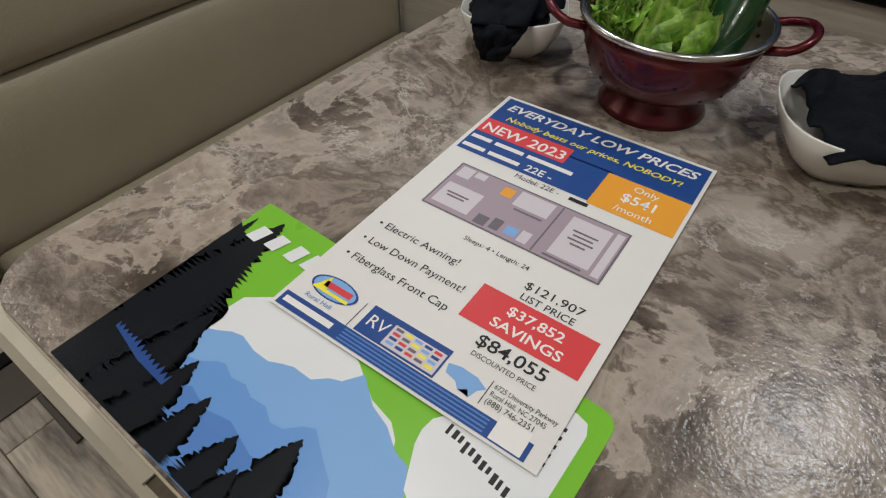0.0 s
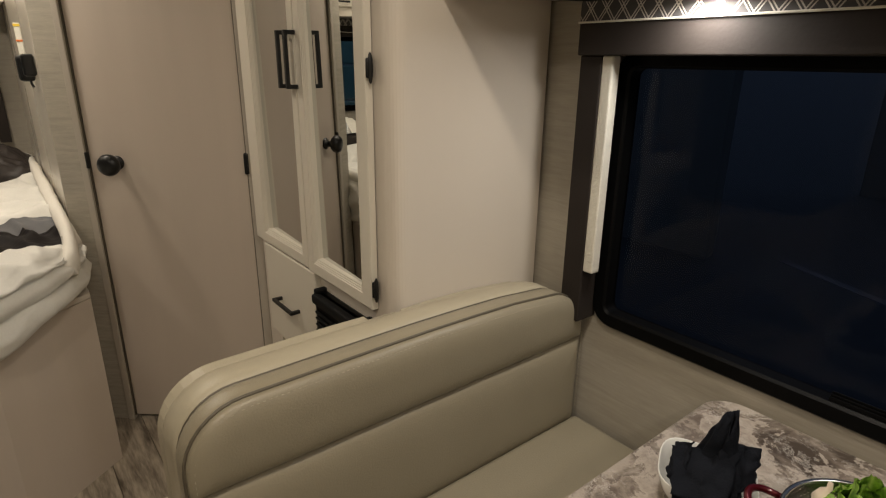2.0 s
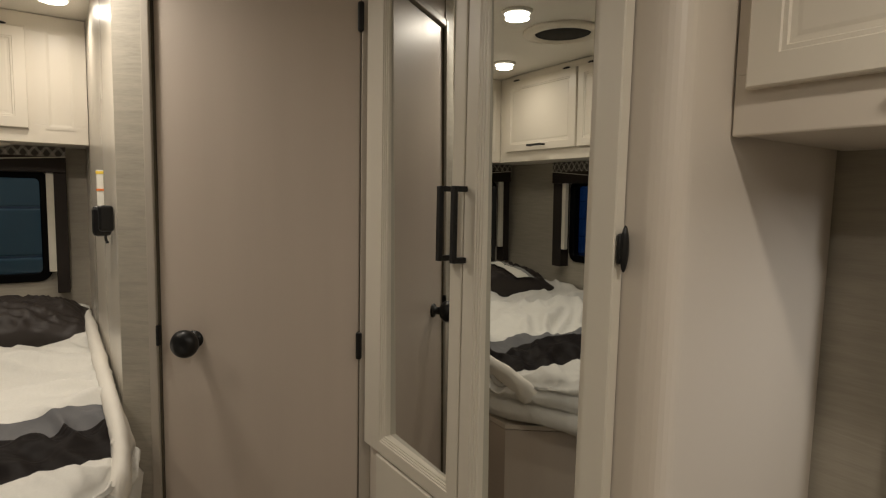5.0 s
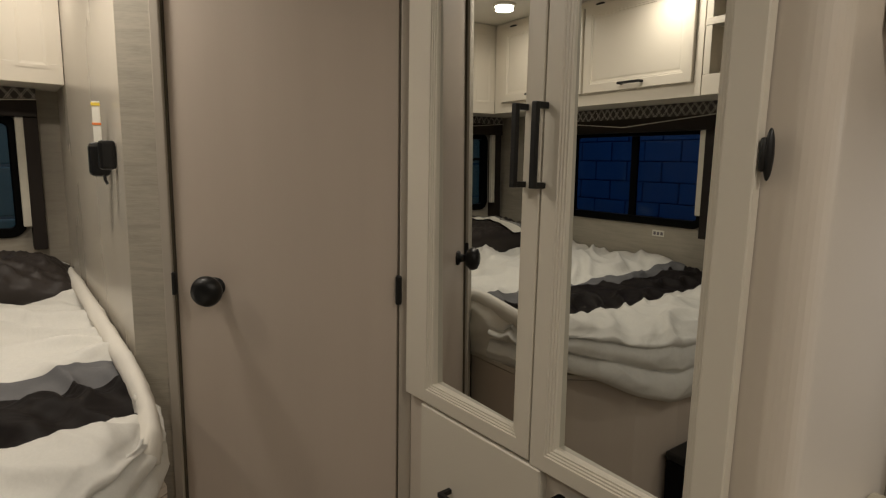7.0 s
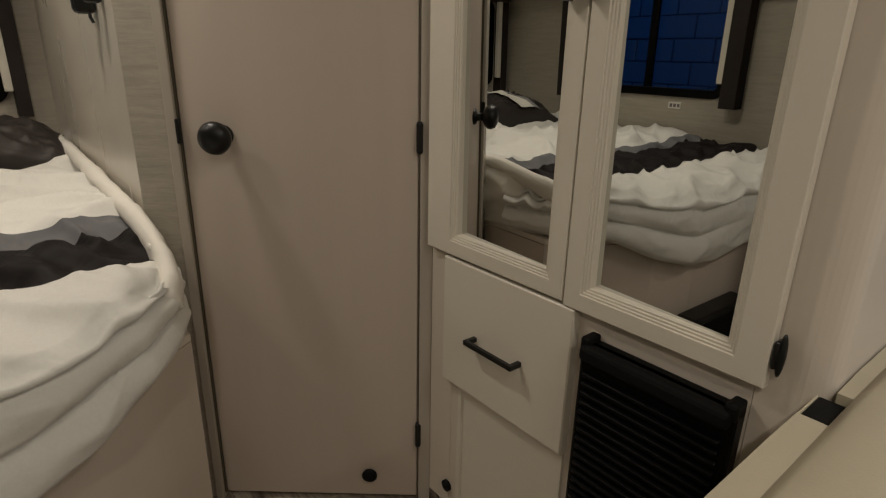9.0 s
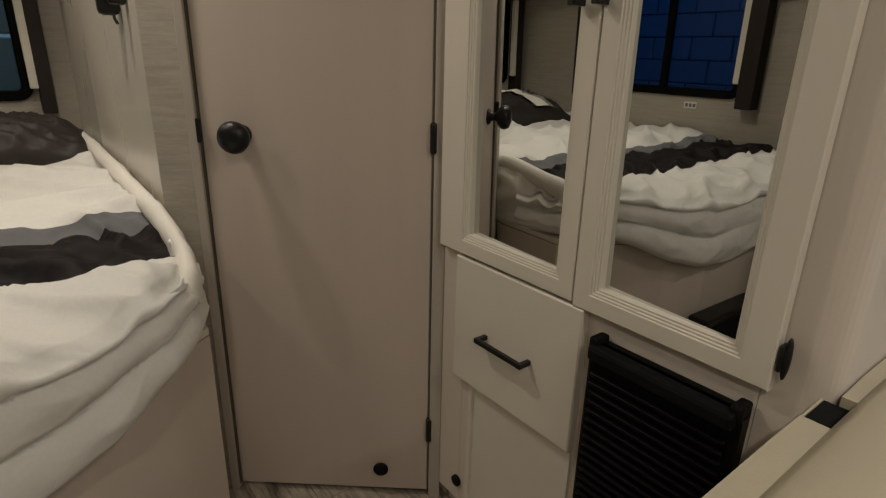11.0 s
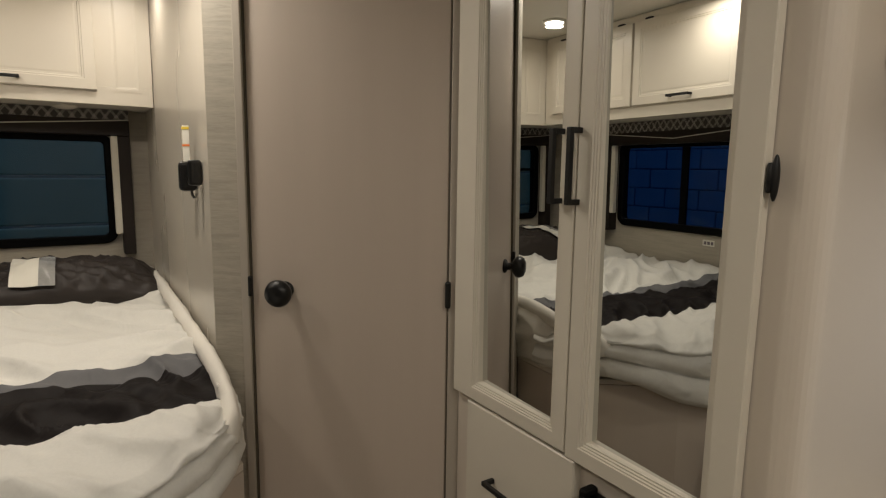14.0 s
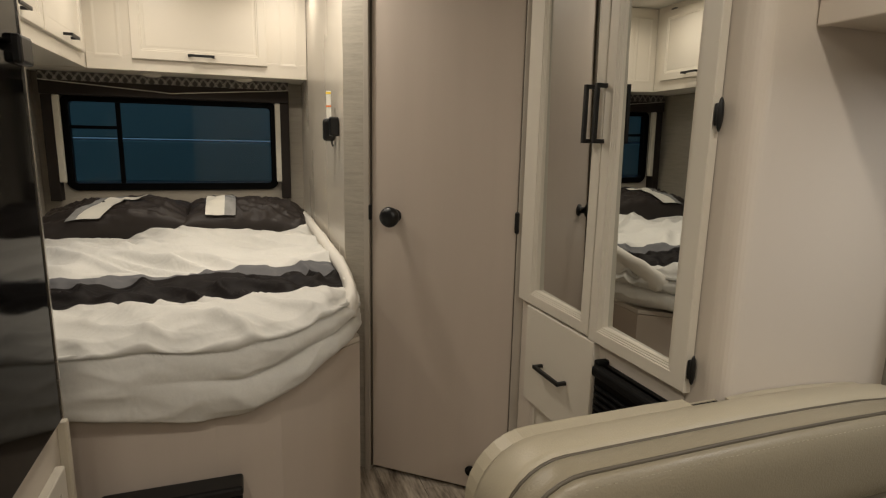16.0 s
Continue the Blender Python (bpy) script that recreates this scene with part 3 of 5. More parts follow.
for nm, (p0, p1) in zip(("side_panel", "corner_panel", "corner_panel", "foot_panel"), zip(FP, FP[1:])):
    ln = math.hypot(p1[0] - p0[0], p1[1] - p0[1])
    part(nm, moved(bm_box(0.0, ln, -0.018, 0.0, 0.0, 0.64, 0.0), pose(p0[0], p0[1], 0, 0, 0, math.degrees(math.atan2(p1[1] - p0[1], p1[0] - p0[0])))), PANEL, bed)
part("top_board", bm_prism([(-3.90, -1.20), (-3.90, 0.160)] + FP, "z", 0.642, 0.66, 0.002), SIDE, bed)
mt = thing("mattress", (-2.9, -0.5, 0.66), "white mattress under the comforter", "mattress")
part("core", bm_prism([(-3.88, -1.19), (-3.88, 0.135), (-2.27, 0.125), (-2.08, -0.03), (-1.98, -0.24), (-1.94, -0.5), (-1.93, -1.19)], "z", 0.662, 0.775, 0.03), FOAM, mt)


def comforter_material():
    """White quilted satin cloth with one charcoal and one glittering silver cross band."""
    m = bpy.data.materials.new("comforter_cloth")
    m.use_nodes = True
    nt = m.node_tree
    b = nt.nodes["Principled BSDF"]
    at = nt.nodes.new("ShaderNodeAttribute")
    at.attribute_name = "along"
    tc = nt.nodes.new("ShaderNodeTexCoord")

    def noise_node(scale, detail, dist=0.0):
        n = nt.nodes.new("ShaderNodeTexNoise")
        n.inputs["Scale"].default_value, n.inputs["Detail"].default_value, n.inputs["Distortion"].default_value = scale, detail, dist
        nt.links.new(tc.outputs["Object"], n.inputs[0])
        return n.outputs[0]

    def mad(a, k, c):
        n = nt.nodes.new("ShaderNodeMath")
        n.operation = "MULTIPLY_ADD"
        n.inputs[1].default_value = k
        nt.links.new(a, n.inputs[0])
        if isinstance(c, float):
            n.inputs[2].default_value = c
        else:
            nt.links.new(c, n.inputs[2])
        return n.outputs[0]
    rmp = nt.nodes.new("ShaderNodeMapRange")
    rmp.inputs[1].default_value, rmp.inputs[2].default_value = 1.0, 2.0
    nt.links.new(mad(noise_node(9.0, 2), 0.02, at.outputs["Fac"]), rmp.inputs[0])
    cr = nt.nodes.new("ShaderNodeValToRGB")
    cr.color_ramp.interpolation = "CONSTANT"
    white, silver, dark = (0.70, 0.69, 0.645, 1), (0.15, 0.15, 0.155, 1), (0.016, 0.0135, 0.013, 1)
    e = cr.color_ramp.elements
    e[0].position, e[0].color = 0.0, white
    e[1].position, e[1].color = 0.31, silver
    for p, c in ((0.41, dark), (0.71, white)):
        k = e.new(p)
        k.color = c
    nt.links.new(rmp.outputs[0], cr.inputs[0])
    drift = nt.nodes.new("ShaderNodeMixRGB")
    drift.blend_type, drift.inputs[0].default_value = "MULTIPLY", 1.0
    nt.links.new(cr.outputs[0], drift.inputs[1])
    nt.links.new(mad(noise_node(160.0, 2), 0.10, mad(noise_node(5.0, 3), 0.10, 0.90)), drift.inputs[2])
    nt.links.new(drift.outputs[0], b.inputs["Base Color"])
    b.inputs["Roughness"].default_value = 0.55
    b.inputs["Specular IOR Level"].default_value = 0.08
    bp = nt.nodes.new("ShaderNodeBump")
    bp.inputs["Strength"].default_value, bp.inputs["Distance"].default_value = 0.45, 0.012
    nt.links.new(mad(noise_node(8.0, 2, 0.9), 1.8, mad(noise_node(20.0, 2, 0.5), 0.35, mad(noise_node(300.0, 2), 0.02, 0.0))), bp.inputs["Height"])
    nt.links.new(bp.outputs[0], b.inputs["Normal"])
    return m


CLOTH = comforter_material()
FOOT = [(-1.19, -1.815), (-0.8, -1.82), (-0.5, -1.84), (-0.2, -1.86), (-0.08, -1.90), (0.03, -1.97), (0.09, -2.05), (0.13, -2.15), (0.158, -2.33)]
HEM = [(-1.19, 0.65), (-0.64, 0.625), (-0.47, 0.592), (-0.33, 0.565), (-0.20, 0.570), (-0.09, 0.605), (-0.03, 0.635), (0.04, 0.668), (0.09, 0.680), (0.13, 0.665), (0.158, 0.655)]
# two folds that fan out from the corner along the foot
FOLD_A = [(-1.19, 0.775), (-0.62, 0.785), (-0.40, 0.770), (-0.25, 0.755), (-0.12, 0.772), (0.0, 0.792), (0.09, 0.808), (0.158, 0.82)]
FOLD_B = [(-1.19, 0.715), (-0.62, 0.715), (-0.36, 0.690), (-0.22, 0.672), (-0.13, 0.690), (-0.06, 0.712), (0.02, 0.737), (0.09, 0.752), (0.158, 0.745)]
# where the silver band begins, where the charcoal begins and where it ends
BAND = (-2.470, -2.405, -2.135)


def lerp(table, v):
    return float(np.interp(v, [a for a, _ in table], [b for _, b in table]))


def ridge(x, y, z, power):
    """Rounded creases where noise changes sign."""
    n = noise.noise(Vector((x, y, z)))
    return (1.05 - math.sqrt(n * n + 0.0045)) ** power


def band_place(x, y):
    """The cloth's own length coordinate, by which the bands are laid: their edges wander with the quilting."""
    w = [0.050 * noise.noise(Vector((y * 3.1, k, 4.0))) + 0.034 * noise.noise(Vector((y * 8.5, k + 5, 1.0))) for k in (0.0, 0.35, 3.0)]
    return float(np.interp(x, [-3.9, BAND[0] + w[0] - 0.02 * abs(w[2]), BAND[1] + w[1], BAND[2] + 0.6 * w[2], -1.6], [0.0, 1.32, 1.42, 1.72, 2.3]))


def comforter_top(x, y, xf):
    edge = min(1.0, max(0.0, (xf - x) / 0.10))
    side = min(1.0, (0.160 - y) / 0.05)
    z = 0.850 - 0.024 * (x + 3.6) / 1.6 + 0.014 * noise.noise(Vector((x * 2.2, y * 2.6, 0)))
    warp = 0.9 * noise.noise(Vector((x * 2.4, y * 2.4, 8)))
    rear = min(1.0, max(0.0, (-2.42 - x) / 0.12))
    front = min(1.0, max(0.0, (x + 2.18) / 0.08))
    band = max(0.0, 1 - rear - front)
    # long soft folds running aslant from the pillows
    u, v = 0.62 * x + 0.78 * y, 0.78 * x - 0.62 * y
    z += rear * (0.050 * (ridge(u * 1.3, v * 4.6 + warp, 3, 7) - 0.3) + 0.032 * (ridge(u * 2.0 + 4, v * 9.5 + warp, 12, 6) - 0.25))
    # puckers in the dark band, drawn in by the seams beside it
    z += band * (0.038 * (ridge(x * 3.0 + y * 4.0, y * 7.0 - x * 6.5 + warp, 21, 6) - 0.4) + 0.010 * noise.noise(Vector((y * 17, x * 9, 1))))
    for seam in (BAND[1], BAND[2]):
        z -= 0.009 * math.exp(-((x - seam) / 0.025) ** 2)
    # plump quilting in front of it
    z += front * (0.042 * (ridge(x * 3.8 + y * 1.6 + warp, y * 3.6 - x * 2.0, 31, 7) - 0.3) + 0.019 * (ridge(x * 8.0 - y * 3.0, y * 7.0 + warp, 17, 5) - 0.3))
    z += 0.004 * noise.noise(Vector((x * 18 + y * 4, y * 11, 7)))
    z -= 0.030 * (1 - math.sqrt(max(0, 1 - (1 - edge) ** 2))) + 0.006 * (1 - side)
    return z


def comforter():
    bm = bmesh.new()
    ny, nx, nd = 160, 170, 46
    lay = bm.verts.layers.float.new("along")
    grid = []
    for j in range(ny + 1):
        q = j / ny
        y = -1.19 + 1.348 * (1 - (1 - q) ** 1.5)
        xf = lerp(FOOT, y)
        hem = lerp(HEM, y) + 0.006 * noise.noise(Vector((y * 9, 2, 2)))
        row = []
        for i in range(nx + 1):
            x = -3.88 + (xf + 3.88) * (i / nx)
            row.append((x, y, comforter_top(x, y, xf), band_place(x, y)))
        # outward way at the foot
        dy = 0.03
        tx, ty = lerp(FOOT, min(0.158, y + dy)) - lerp(FOOT, y - dy), 2 * dy
        out = Vector((ty, -tx, 0)).normalized()
        zt = row[-1][2]
        za = min(lerp(FOLD_A, y) + 0.010 * noise.noise(Vector((y * 8, 3, 1))), zt - 0.008)
        zb = min(lerp(FOLD_B, y) + 0.006 * noise.noise(Vector((y * 5, 6, 1))), za - 0.012)
        hem = min(hem, zb - 0.016)
        for k in range(1, nd + 1):
            z = zt + (hem - zt) * k / nd
            if z > za:
                o = 0.004 + 0.018 * math.sin(math.pi * (zt - z) / (zt - za)) ** 0.7
            elif z > zb:
                g = (za - z) / (za - zb)
                o = -0.004 + 0.034 * math.sin(math.pi * g ** 0.8) ** 0.6 + 0.004 * g
            else:
                g = (zb - z) / (zb - hem)
                o = 0.0 + 0.036 * math.sin(math.pi * min(1, 0.92 * g ** 0.75)) ** 0.6 - 0.012 * max(0, g - 0.8) / 0.2
            if z <= za:
                g = (za - z) / (za - hem)
                calm = min(1.0, max(0.0, (-0.18 - y) / 0.30))
                o += calm * (-0.003 + 0.034 * math.sin(math.pi * min(1, 0.9 * g ** 0.7)) ** 0.6 - o)
            f = k / nd
            o += 0.010 * (ridge(y * 3.6 + f * 1.8, f * 2.6 - y * 3.0, 17, 6) - 0.3) * math.sin(math.pi * f) ** 0.5 + 0.006 * noise.noise(Vector((y * 12, f * 5, 5))) * f
            row.append((xf + out.x * o, y + out.y * o, z, 2.3))
        vs = []
        for x, yy, z, al in row:
            v = bm.verts.new((x, yy, z))
            v[lay] = al
            vs.append(v)
        grid.append(vs)
    for a, b in zip(grid, grid[1:]):
        for i in range(len(a) - 1):
            bm.faces.new((a[i], a[i + 1], b[i + 1], b[i]))
    bmesh.ops.recalc_face_normals(bm, faces=bm.faces[:])
    return bm


cf = thing("comforter", (-2.9, -0.5, 0.80), "white comforter with charcoal and silver bands spread over the bed", "comforter")
ob = part("cloth", comforter(), CLOTH, cf, smooth=True)
sol = ob.modifiers.new("thick", "SOLIDIFY")
sol.thickness, sol.offset = 0.012, -1
HEMM = material("white_cloth", (0.74, 0.71, 0.64), 0.75, var=0.05, scale=14, bump=0.3, bump_scale=60)
RIM = [(-3.70, 0.136, 0.892), (-3.35, 0.139, 0.888), (-2.80, 0.138, 0.878), (-2.41, 0.138, 0.868), (-2.25, 0.139, 0.848), (-2.15, 0.133, 0.828), (-2.085, 0.122, 0.806), (-2.055, 0.107, 0.785), (-2.047, 0.094, 0.765)]
bm = bmesh.new()
rings = []
for i in range(71):
    q = i / 70 * (len(RIM) - 1)
    p, d = [Vector([float(np.interp(v, range(len(RIM)), [c[k] for c in RIM])) for k in range(3)]) for v in (q, min(len(RIM) - 1, q + 0.3))]
    p2 = Vector([float(np.interp(max(0, q - 0.3), range(len(RIM)), [c[k] for c in RIM])) for k in range(3)])
    t_ = (d - p2).normalized()
    s_ = t_.cross(Vector((0, 0, 1))).normalized()
    o_ = s_.cross(t_)
    end = min(1.0, (70 - i) / 10 + 0.25)
    tall = float(np.interp(p.x, [-2.5, -2.2], [1.05, 1.6]))
    r = (0.023 + 0.006 * noise.noise(Vector((p.x * 6, 0, 2)))) * end
    p += o_ * 0.006 * noise.noise(Vector((p.x * 9, 1, 0)))
    ring = []
    for k in range(14):
        a = 2 * math.pi * k / 14
        crease = 1 + 0.14 * noise.noise(Vector((p.x * 16, math.cos(a) * 1.4, math.sin(a) * 1.4)))
        ring.append(bm.verts.new(p - o_ * (tall - 1) * r + r * crease * (0.95 * math.cos(a) * s_ + tall * math.sin(a) * o_)))
    rings.append(ring)
for a, c in zip(rings, rings[1:]):
    for k in range(14):
        bm.faces.new((a[k], a[(k + 1) % 14], c[(k + 1) % 14], c[k]))
bm.faces.new(rings[0][::-1])
bm.faces.new(rings[-1])
bmesh.ops.recalc_face_normals(bm, faces=bm.faces[:])
part("rim", bm, HEMM, cf, "rolled white edge", True)

# the comforter's flank beside the aisle
bm = bmesh.new()
flank = []
for i in range(49):
    x = -2.52 + 0.32 * i / 48
    row = []
    for k in range(29):
        f = k / 28
        slant = (x + 2.05) * 3.2 + f * 2.4
        y = 0.150 - 0.25 * max(0, x + 2.34) + 0.016 * math.sin(math.pi * f) ** 0.7 + 0.018 * (ridge(slant * 1.1, x * 2.0 - f, 41, 5) - 0.35) * min(1, f * 3) + 0.004 * noise.noise(Vector((x * 20, f * 4, 3)))
        low = 0.655 + 0.008 * noise.noise(Vector((x * 9, 0, 5)))
        row.append(bm.verts.new((x + 0.02 * f, y, 0.850 + (low - 0.850) * f)))
    flank.append(row)
for a, c in zip(flank, flank[1:]):
    for k in range(28):
        bm.faces.new((a[k], a[k + 1], c[k + 1], c[k]))
ob = part("flank", bm, HEMM, cf, smooth=True)
sol = ob.modifiers.new("thick", "SOLIDIFY")
sol.thickness = 0.008

# ---- pillows ----
PILLOW = material("charcoal_satin", (0.036, 0.030, 0.027), 0.42, var=0.06, scale=9, bump=0.05, bump_scale=30, spec=0.22)
TAG = material("white_tag_cloth", (0.70, 0.68, 0.60), 0.55, var=0.05)
PLASTIC = material("clear_wrap", (0.30, 0.30, 0.29), 0.15, var=0.3, scale=30, bump=0.5, bump_scale=60)


def pillow_surface(u, v, seed):
    """Height over the middle plane at u, v in -1..1."""
    e = (1 - abs(u) ** 3.2) * (1 - abs(v) ** 2.6)
    h = max(0, e) ** 0.55
    r1 = 1 - abs(noise.noise(Vector((u * 3.5 + seed + v * 1.5, v * 1.2, seed))))
    r2 = 1 - abs(noise.noise(Vector((u * 3.0 - v * 3.5, v * 4.0 + seed, 2))))
    r3 = 1 - abs(noise.noise(Vector((u * 6.5 + v * 3.0 + seed, v * 5.0 - u * 2.0, 9))))
    w = 0.24 * noise.noise(Vector((u * 2.2 + seed, v * 1.8, seed))) + 0.14 * (r1 ** 3 - 0.5) + 0.24 * (r2 ** 4 - 0.4) + 0.06 * (r3 ** 5 - 0.3)
    return h * (1 + w) + 0.012 * noise.noise(Vector((u * 9, v * 7, seed)))


def pillow(y0, y1, x, z, seed, tag_u, skew, turn):
    t = thing("pillow", (x, (y0 + y1) / 2, z - 0.06), "plump charcoal satin pillow with a white tag, on the comforter", "pillow", "pillows")
    bm = bmesh.new()
    n, k = 64, 36
    grid = {}
    m = Matrix.Translation((x, (y0 + y1) / 2, z)) @ pose(0, 0, 0, turn, 9, 0)
    hw, hd, ht = (y1 - y0) / 2, 0.200, 0.104
    for s in (1, -1):
        for i in range(n + 1):
            for j in range(k + 1):
                u, v = -1 + 2 * i / n, -1 + 2 * j / k
                rim_ = i in (0, n) or j in (0, k)
                if s == -1 and rim_:
                    grid[(s, i, j)] = grid[(1, i, j)]
                    continue
                pinch = 1 - 0.13 * (1 - u * u) * abs(v) ** 3 - 0.10 * (1 - v * v) * abs(u) ** 3
                co = Vector((v * hd * pinch, u * hw * pinch, 0 if rim_ else s * ht * pillow_surface(u, v, seed + s)))
                grid[(s, i, j)] = bm.verts.new(m @ co)
        for i in range(n):
            for j in range(k):
                bm.faces.new([grid[(s, a, b)] for a, b in ((i, j), (i + 1, j), (i + 1, j + 1), (i, j + 1))])
    bmesh.ops.recalc_face_normals(bm, faces=bm.faces[:])
    part("cushion", bm, PILLOW, t, smooth=True)
    for name, mat, u0, u1, off in (("tag", TAG, tag_u - 0.14, tag_u + 0.13, 0.007), ("wrap", PLASTIC, *((tag_u + 0.13, tag_u + 0.29) if skew == 0 else (tag_u - 0.26, tag_u - 0.14)), 0.006)):
        bm = bmesh.new()
        vs = []
        for a in range(9):
            col_ = []
            for b in range(23):
                v = -0.40 + 1.25 * b / 22
                u = u0 + (u1 - u0) * a / 8 + skew * (0.5 - b / 22)
                h = sum(pillow_surface(u + 0.05 * du, v + 0.07 * dv, seed + 1) for du in (-1, 0, 1) for dv in (-1, 0, 1)) / 9 + 0.07
                col_.append(bm.verts.new(m @ Vector((v * hd, u * hw, ht * h + off))))
            vs.append(col_)
        for a in range(8):
            for b in range(22):
                bm.faces.new((vs[a][b], vs[a + 1][b], vs[a + 1][b + 1], vs[a][b + 1]))
        part(name, bm, mat, t, {"tag": "white care label", "wrap": "crinkled clear wrap"}[name], True)
    return t


pillow(-0.50, 0.162, -3.510, 0.895, 1.0, -0.50, 0.0, -4)
pillow(-1.17, -0.42, -3.515, 0.893, 4.0, 0.02, 0.5, 4)

# ---- wall holder by the bed ----
wh = thing("wall_holder", (-2.65, 0.15, 1.32), "black remote holder with a paper tag on the wall", "holder")
part("cradle", bm_box(-2.664, -2.622, 0.118, 0.166, 1.318, 1.408, 0.012), BLACK, wh)
part("clip", bm_box(-2.560, -2.535, 0.128, 0.166, 1.338, 1.412, 0.008), BLACK, wh)
part("cord", bm_tube([(-2.63, 0.15, 1.33), (-2.625, 0.15, 1.31), (-2.622, 0.155, 1.298)], 0.004, 8), BLACK, wh)
TM = pose(-2.640, 0.142, 0, 0, 0, 55)
part("paper_tag", moved(bm_box(-0.010, 0.010, -0.001, 0.001, 1.40, 1.515, 0), TM), TAG, wh, "white paper tag")
YEL = material("yellow_print", (0.75, 0.55, 0.05), 0.6)
ORG = material("orange_print", (0.72, 0.20, 0.04), 0.6)
part("mark", moved(bm_box(-0.0115, 0.0115, -0.0022, -0.0012, 1.503, 1.511, 0), TM), YEL, wh, "yellow warning bar")
part("mark", moved(bm_box(-0.0115, 0.0115, -0.0022, -0.0012, 1.453, 1.459, 0), TM), ORG, wh, "orange warning bar")


# ---- dinette ----
BY0, BY1 = 0.150, 1.198


def back_outline(grow, ztop, z0, n=8):
    """The rounded outline of the bench back, in y and z."""
    y0, y1, rl, rr = BY0 - grow, BY1 + min(0, grow) * 0.3, 0.115 + grow, 0.13 + grow
    pts = [(y0, z0)]
    for i in range(n + 1):
        a = math.pi - i * math.pi / 2 / n
        pts.append((y0 + rl + rl * math.cos(a), ztop + grow - rl + rl * math.sin(a)))
    for i in range(1, 6):
        q = i / 6
        pts.append((y0 + rl + (y1 - rr - y0 - rl) * q, ztop + grow + 0.004 * math.sin(math.pi * q) - 0.012 * max(0, q - 0.6)))
    for i in range(n + 1):
        a = math.pi / 2 - i * math.pi / 2 / n
        pts.append((y1 - rr + rr * math.cos(a), ztop + grow - 0.012 - rr + rr * math.sin(a)))
    pts.append((y1, z0))
    return pts


def loft(sections, z0):
    """Joins outlines (x, grow, ztop) one behind another and closes both ends."""
    bm = bmesh.new()
    loops = [[bm.verts.new((x, y, z)) for y, z in back_outline(g, zt, z0)] for x, g, zt in sections]
    for a, b in zip(loops, loops[1:]):
        for k in range(len(a)):
            j = (k + 1) % len(a)
            bm.faces.new((a[k], a[j], b[j], b[k]))
    bm.faces.new(loops[0])
    bm.faces.new(loops[-1][::-1])
    bmesh.ops.recalc_face_normals(bm, faces=bm.faces[:])
    return bm


bench = thing("dinette_bench", (-0.9, 0.66, 0), "khaki vinyl dinette bench with a padded rolled back", "bench")
T = 0.839


def puffed_pad(outline, x_back, thick, inset):
    """A stuffed pad: the closed outline (y, z) drawn in ring by ring towards its middle line while it swells."""
    dense = []
    for (y0, z0), (y1, z1) in zip(outline, outline[1:] + outline[:1]):
        n = max(1, int(math.hypot(y1 - y0, z1 - z0) / 0.02))
        dense += [(y0 + (y1 - y0) * k / n, z0 + (z1 - z0) * k / n) for k in range(n)]
    zs = [z for _, z in dense]
    ya, yb, zm = min(y for y, _ in dense) + inset, max(y for y, _ in dense) - inset, (min(zs) + max(zs)) / 2
    bm = bmesh.new()
    rings = [[bm.verts.new((x_back, y, z)) for y, z in dense]]
    for f in (0.0, 0.015, 0.04, 0.08, 0.14, 0.22, 0.32, 0.45, 0.62, 0.82, 1.0):
        x = x_back + thick * (0.15 + 0.85 * (1 - (1 - f) ** 3.2) ** 0.5)
        ring = []
        for y, z in dense:
            yy, zz = y + (min(max(y, ya), yb) - y) * f, z + (zm - z) * f
            w = 0.0015 * noise.noise(Vector((yy * 7, zz * 9, 2.0))) * min(1, f * 6)
            ring.append(bm.verts.new((x + w, yy, zz)))
        rings.append(ring)
    for a, c in zip(rings, rings[1:]):
        for k in range(len(a)):
            j = (k + 1) % len(a)
            bm.faces.new((a[k], a[j], c[j], c[k]))
    bmesh.ops.remove_doubles(bm, verts=bm.verts[:], dist=0.0004)
    bmesh.ops.recalc_face_normals(bm, faces=bm.faces[:])
    return bm


part("upper_pad", puffed_pad(back_outline(-0.001, T, 0.675), -0.943, 0.029, 0.075), VINYL, bench, smooth=True)
part("lower_pad", puffed_pad([(BY0 + 0.001, 0.673), (BY1 - 0.001, 0.673), (BY1 - 0.001, 0.40), (BY0 + 0.001, 0.40)], -0.943, 0.029, 0.12), VINYL, bench, smooth=True)
part("middle_roll", loft([(-0.942, -0.004, T), (-0.945, -0.001, T), (-0.950, 0.002, T), (-0.960, 0.0035, T), (-0.973, 0.004, T), (-0.986, 0.0025, T), (-0.994, -0.001, T), (-1.000, -0.006, T), (-1.004, -0.014, T)], 0.30), VINYL, bench, smooth="weighted")
part("back_shell", loft([(-1.000, -0.014, T), (-1.002, -0.007, T), (-1.007, -0.001, T + 0.001), (-1.017, 0.0015, T + 0.002), (-1.035, 0.003, T + 0.001), (-1.060, 0.003, T - 0.003), (-1.083, 0.002, T - 0.010), (-1.098, 0.002, T - 0.0215)], 0.0), VINYL_BACK, bench, smooth="weighted")
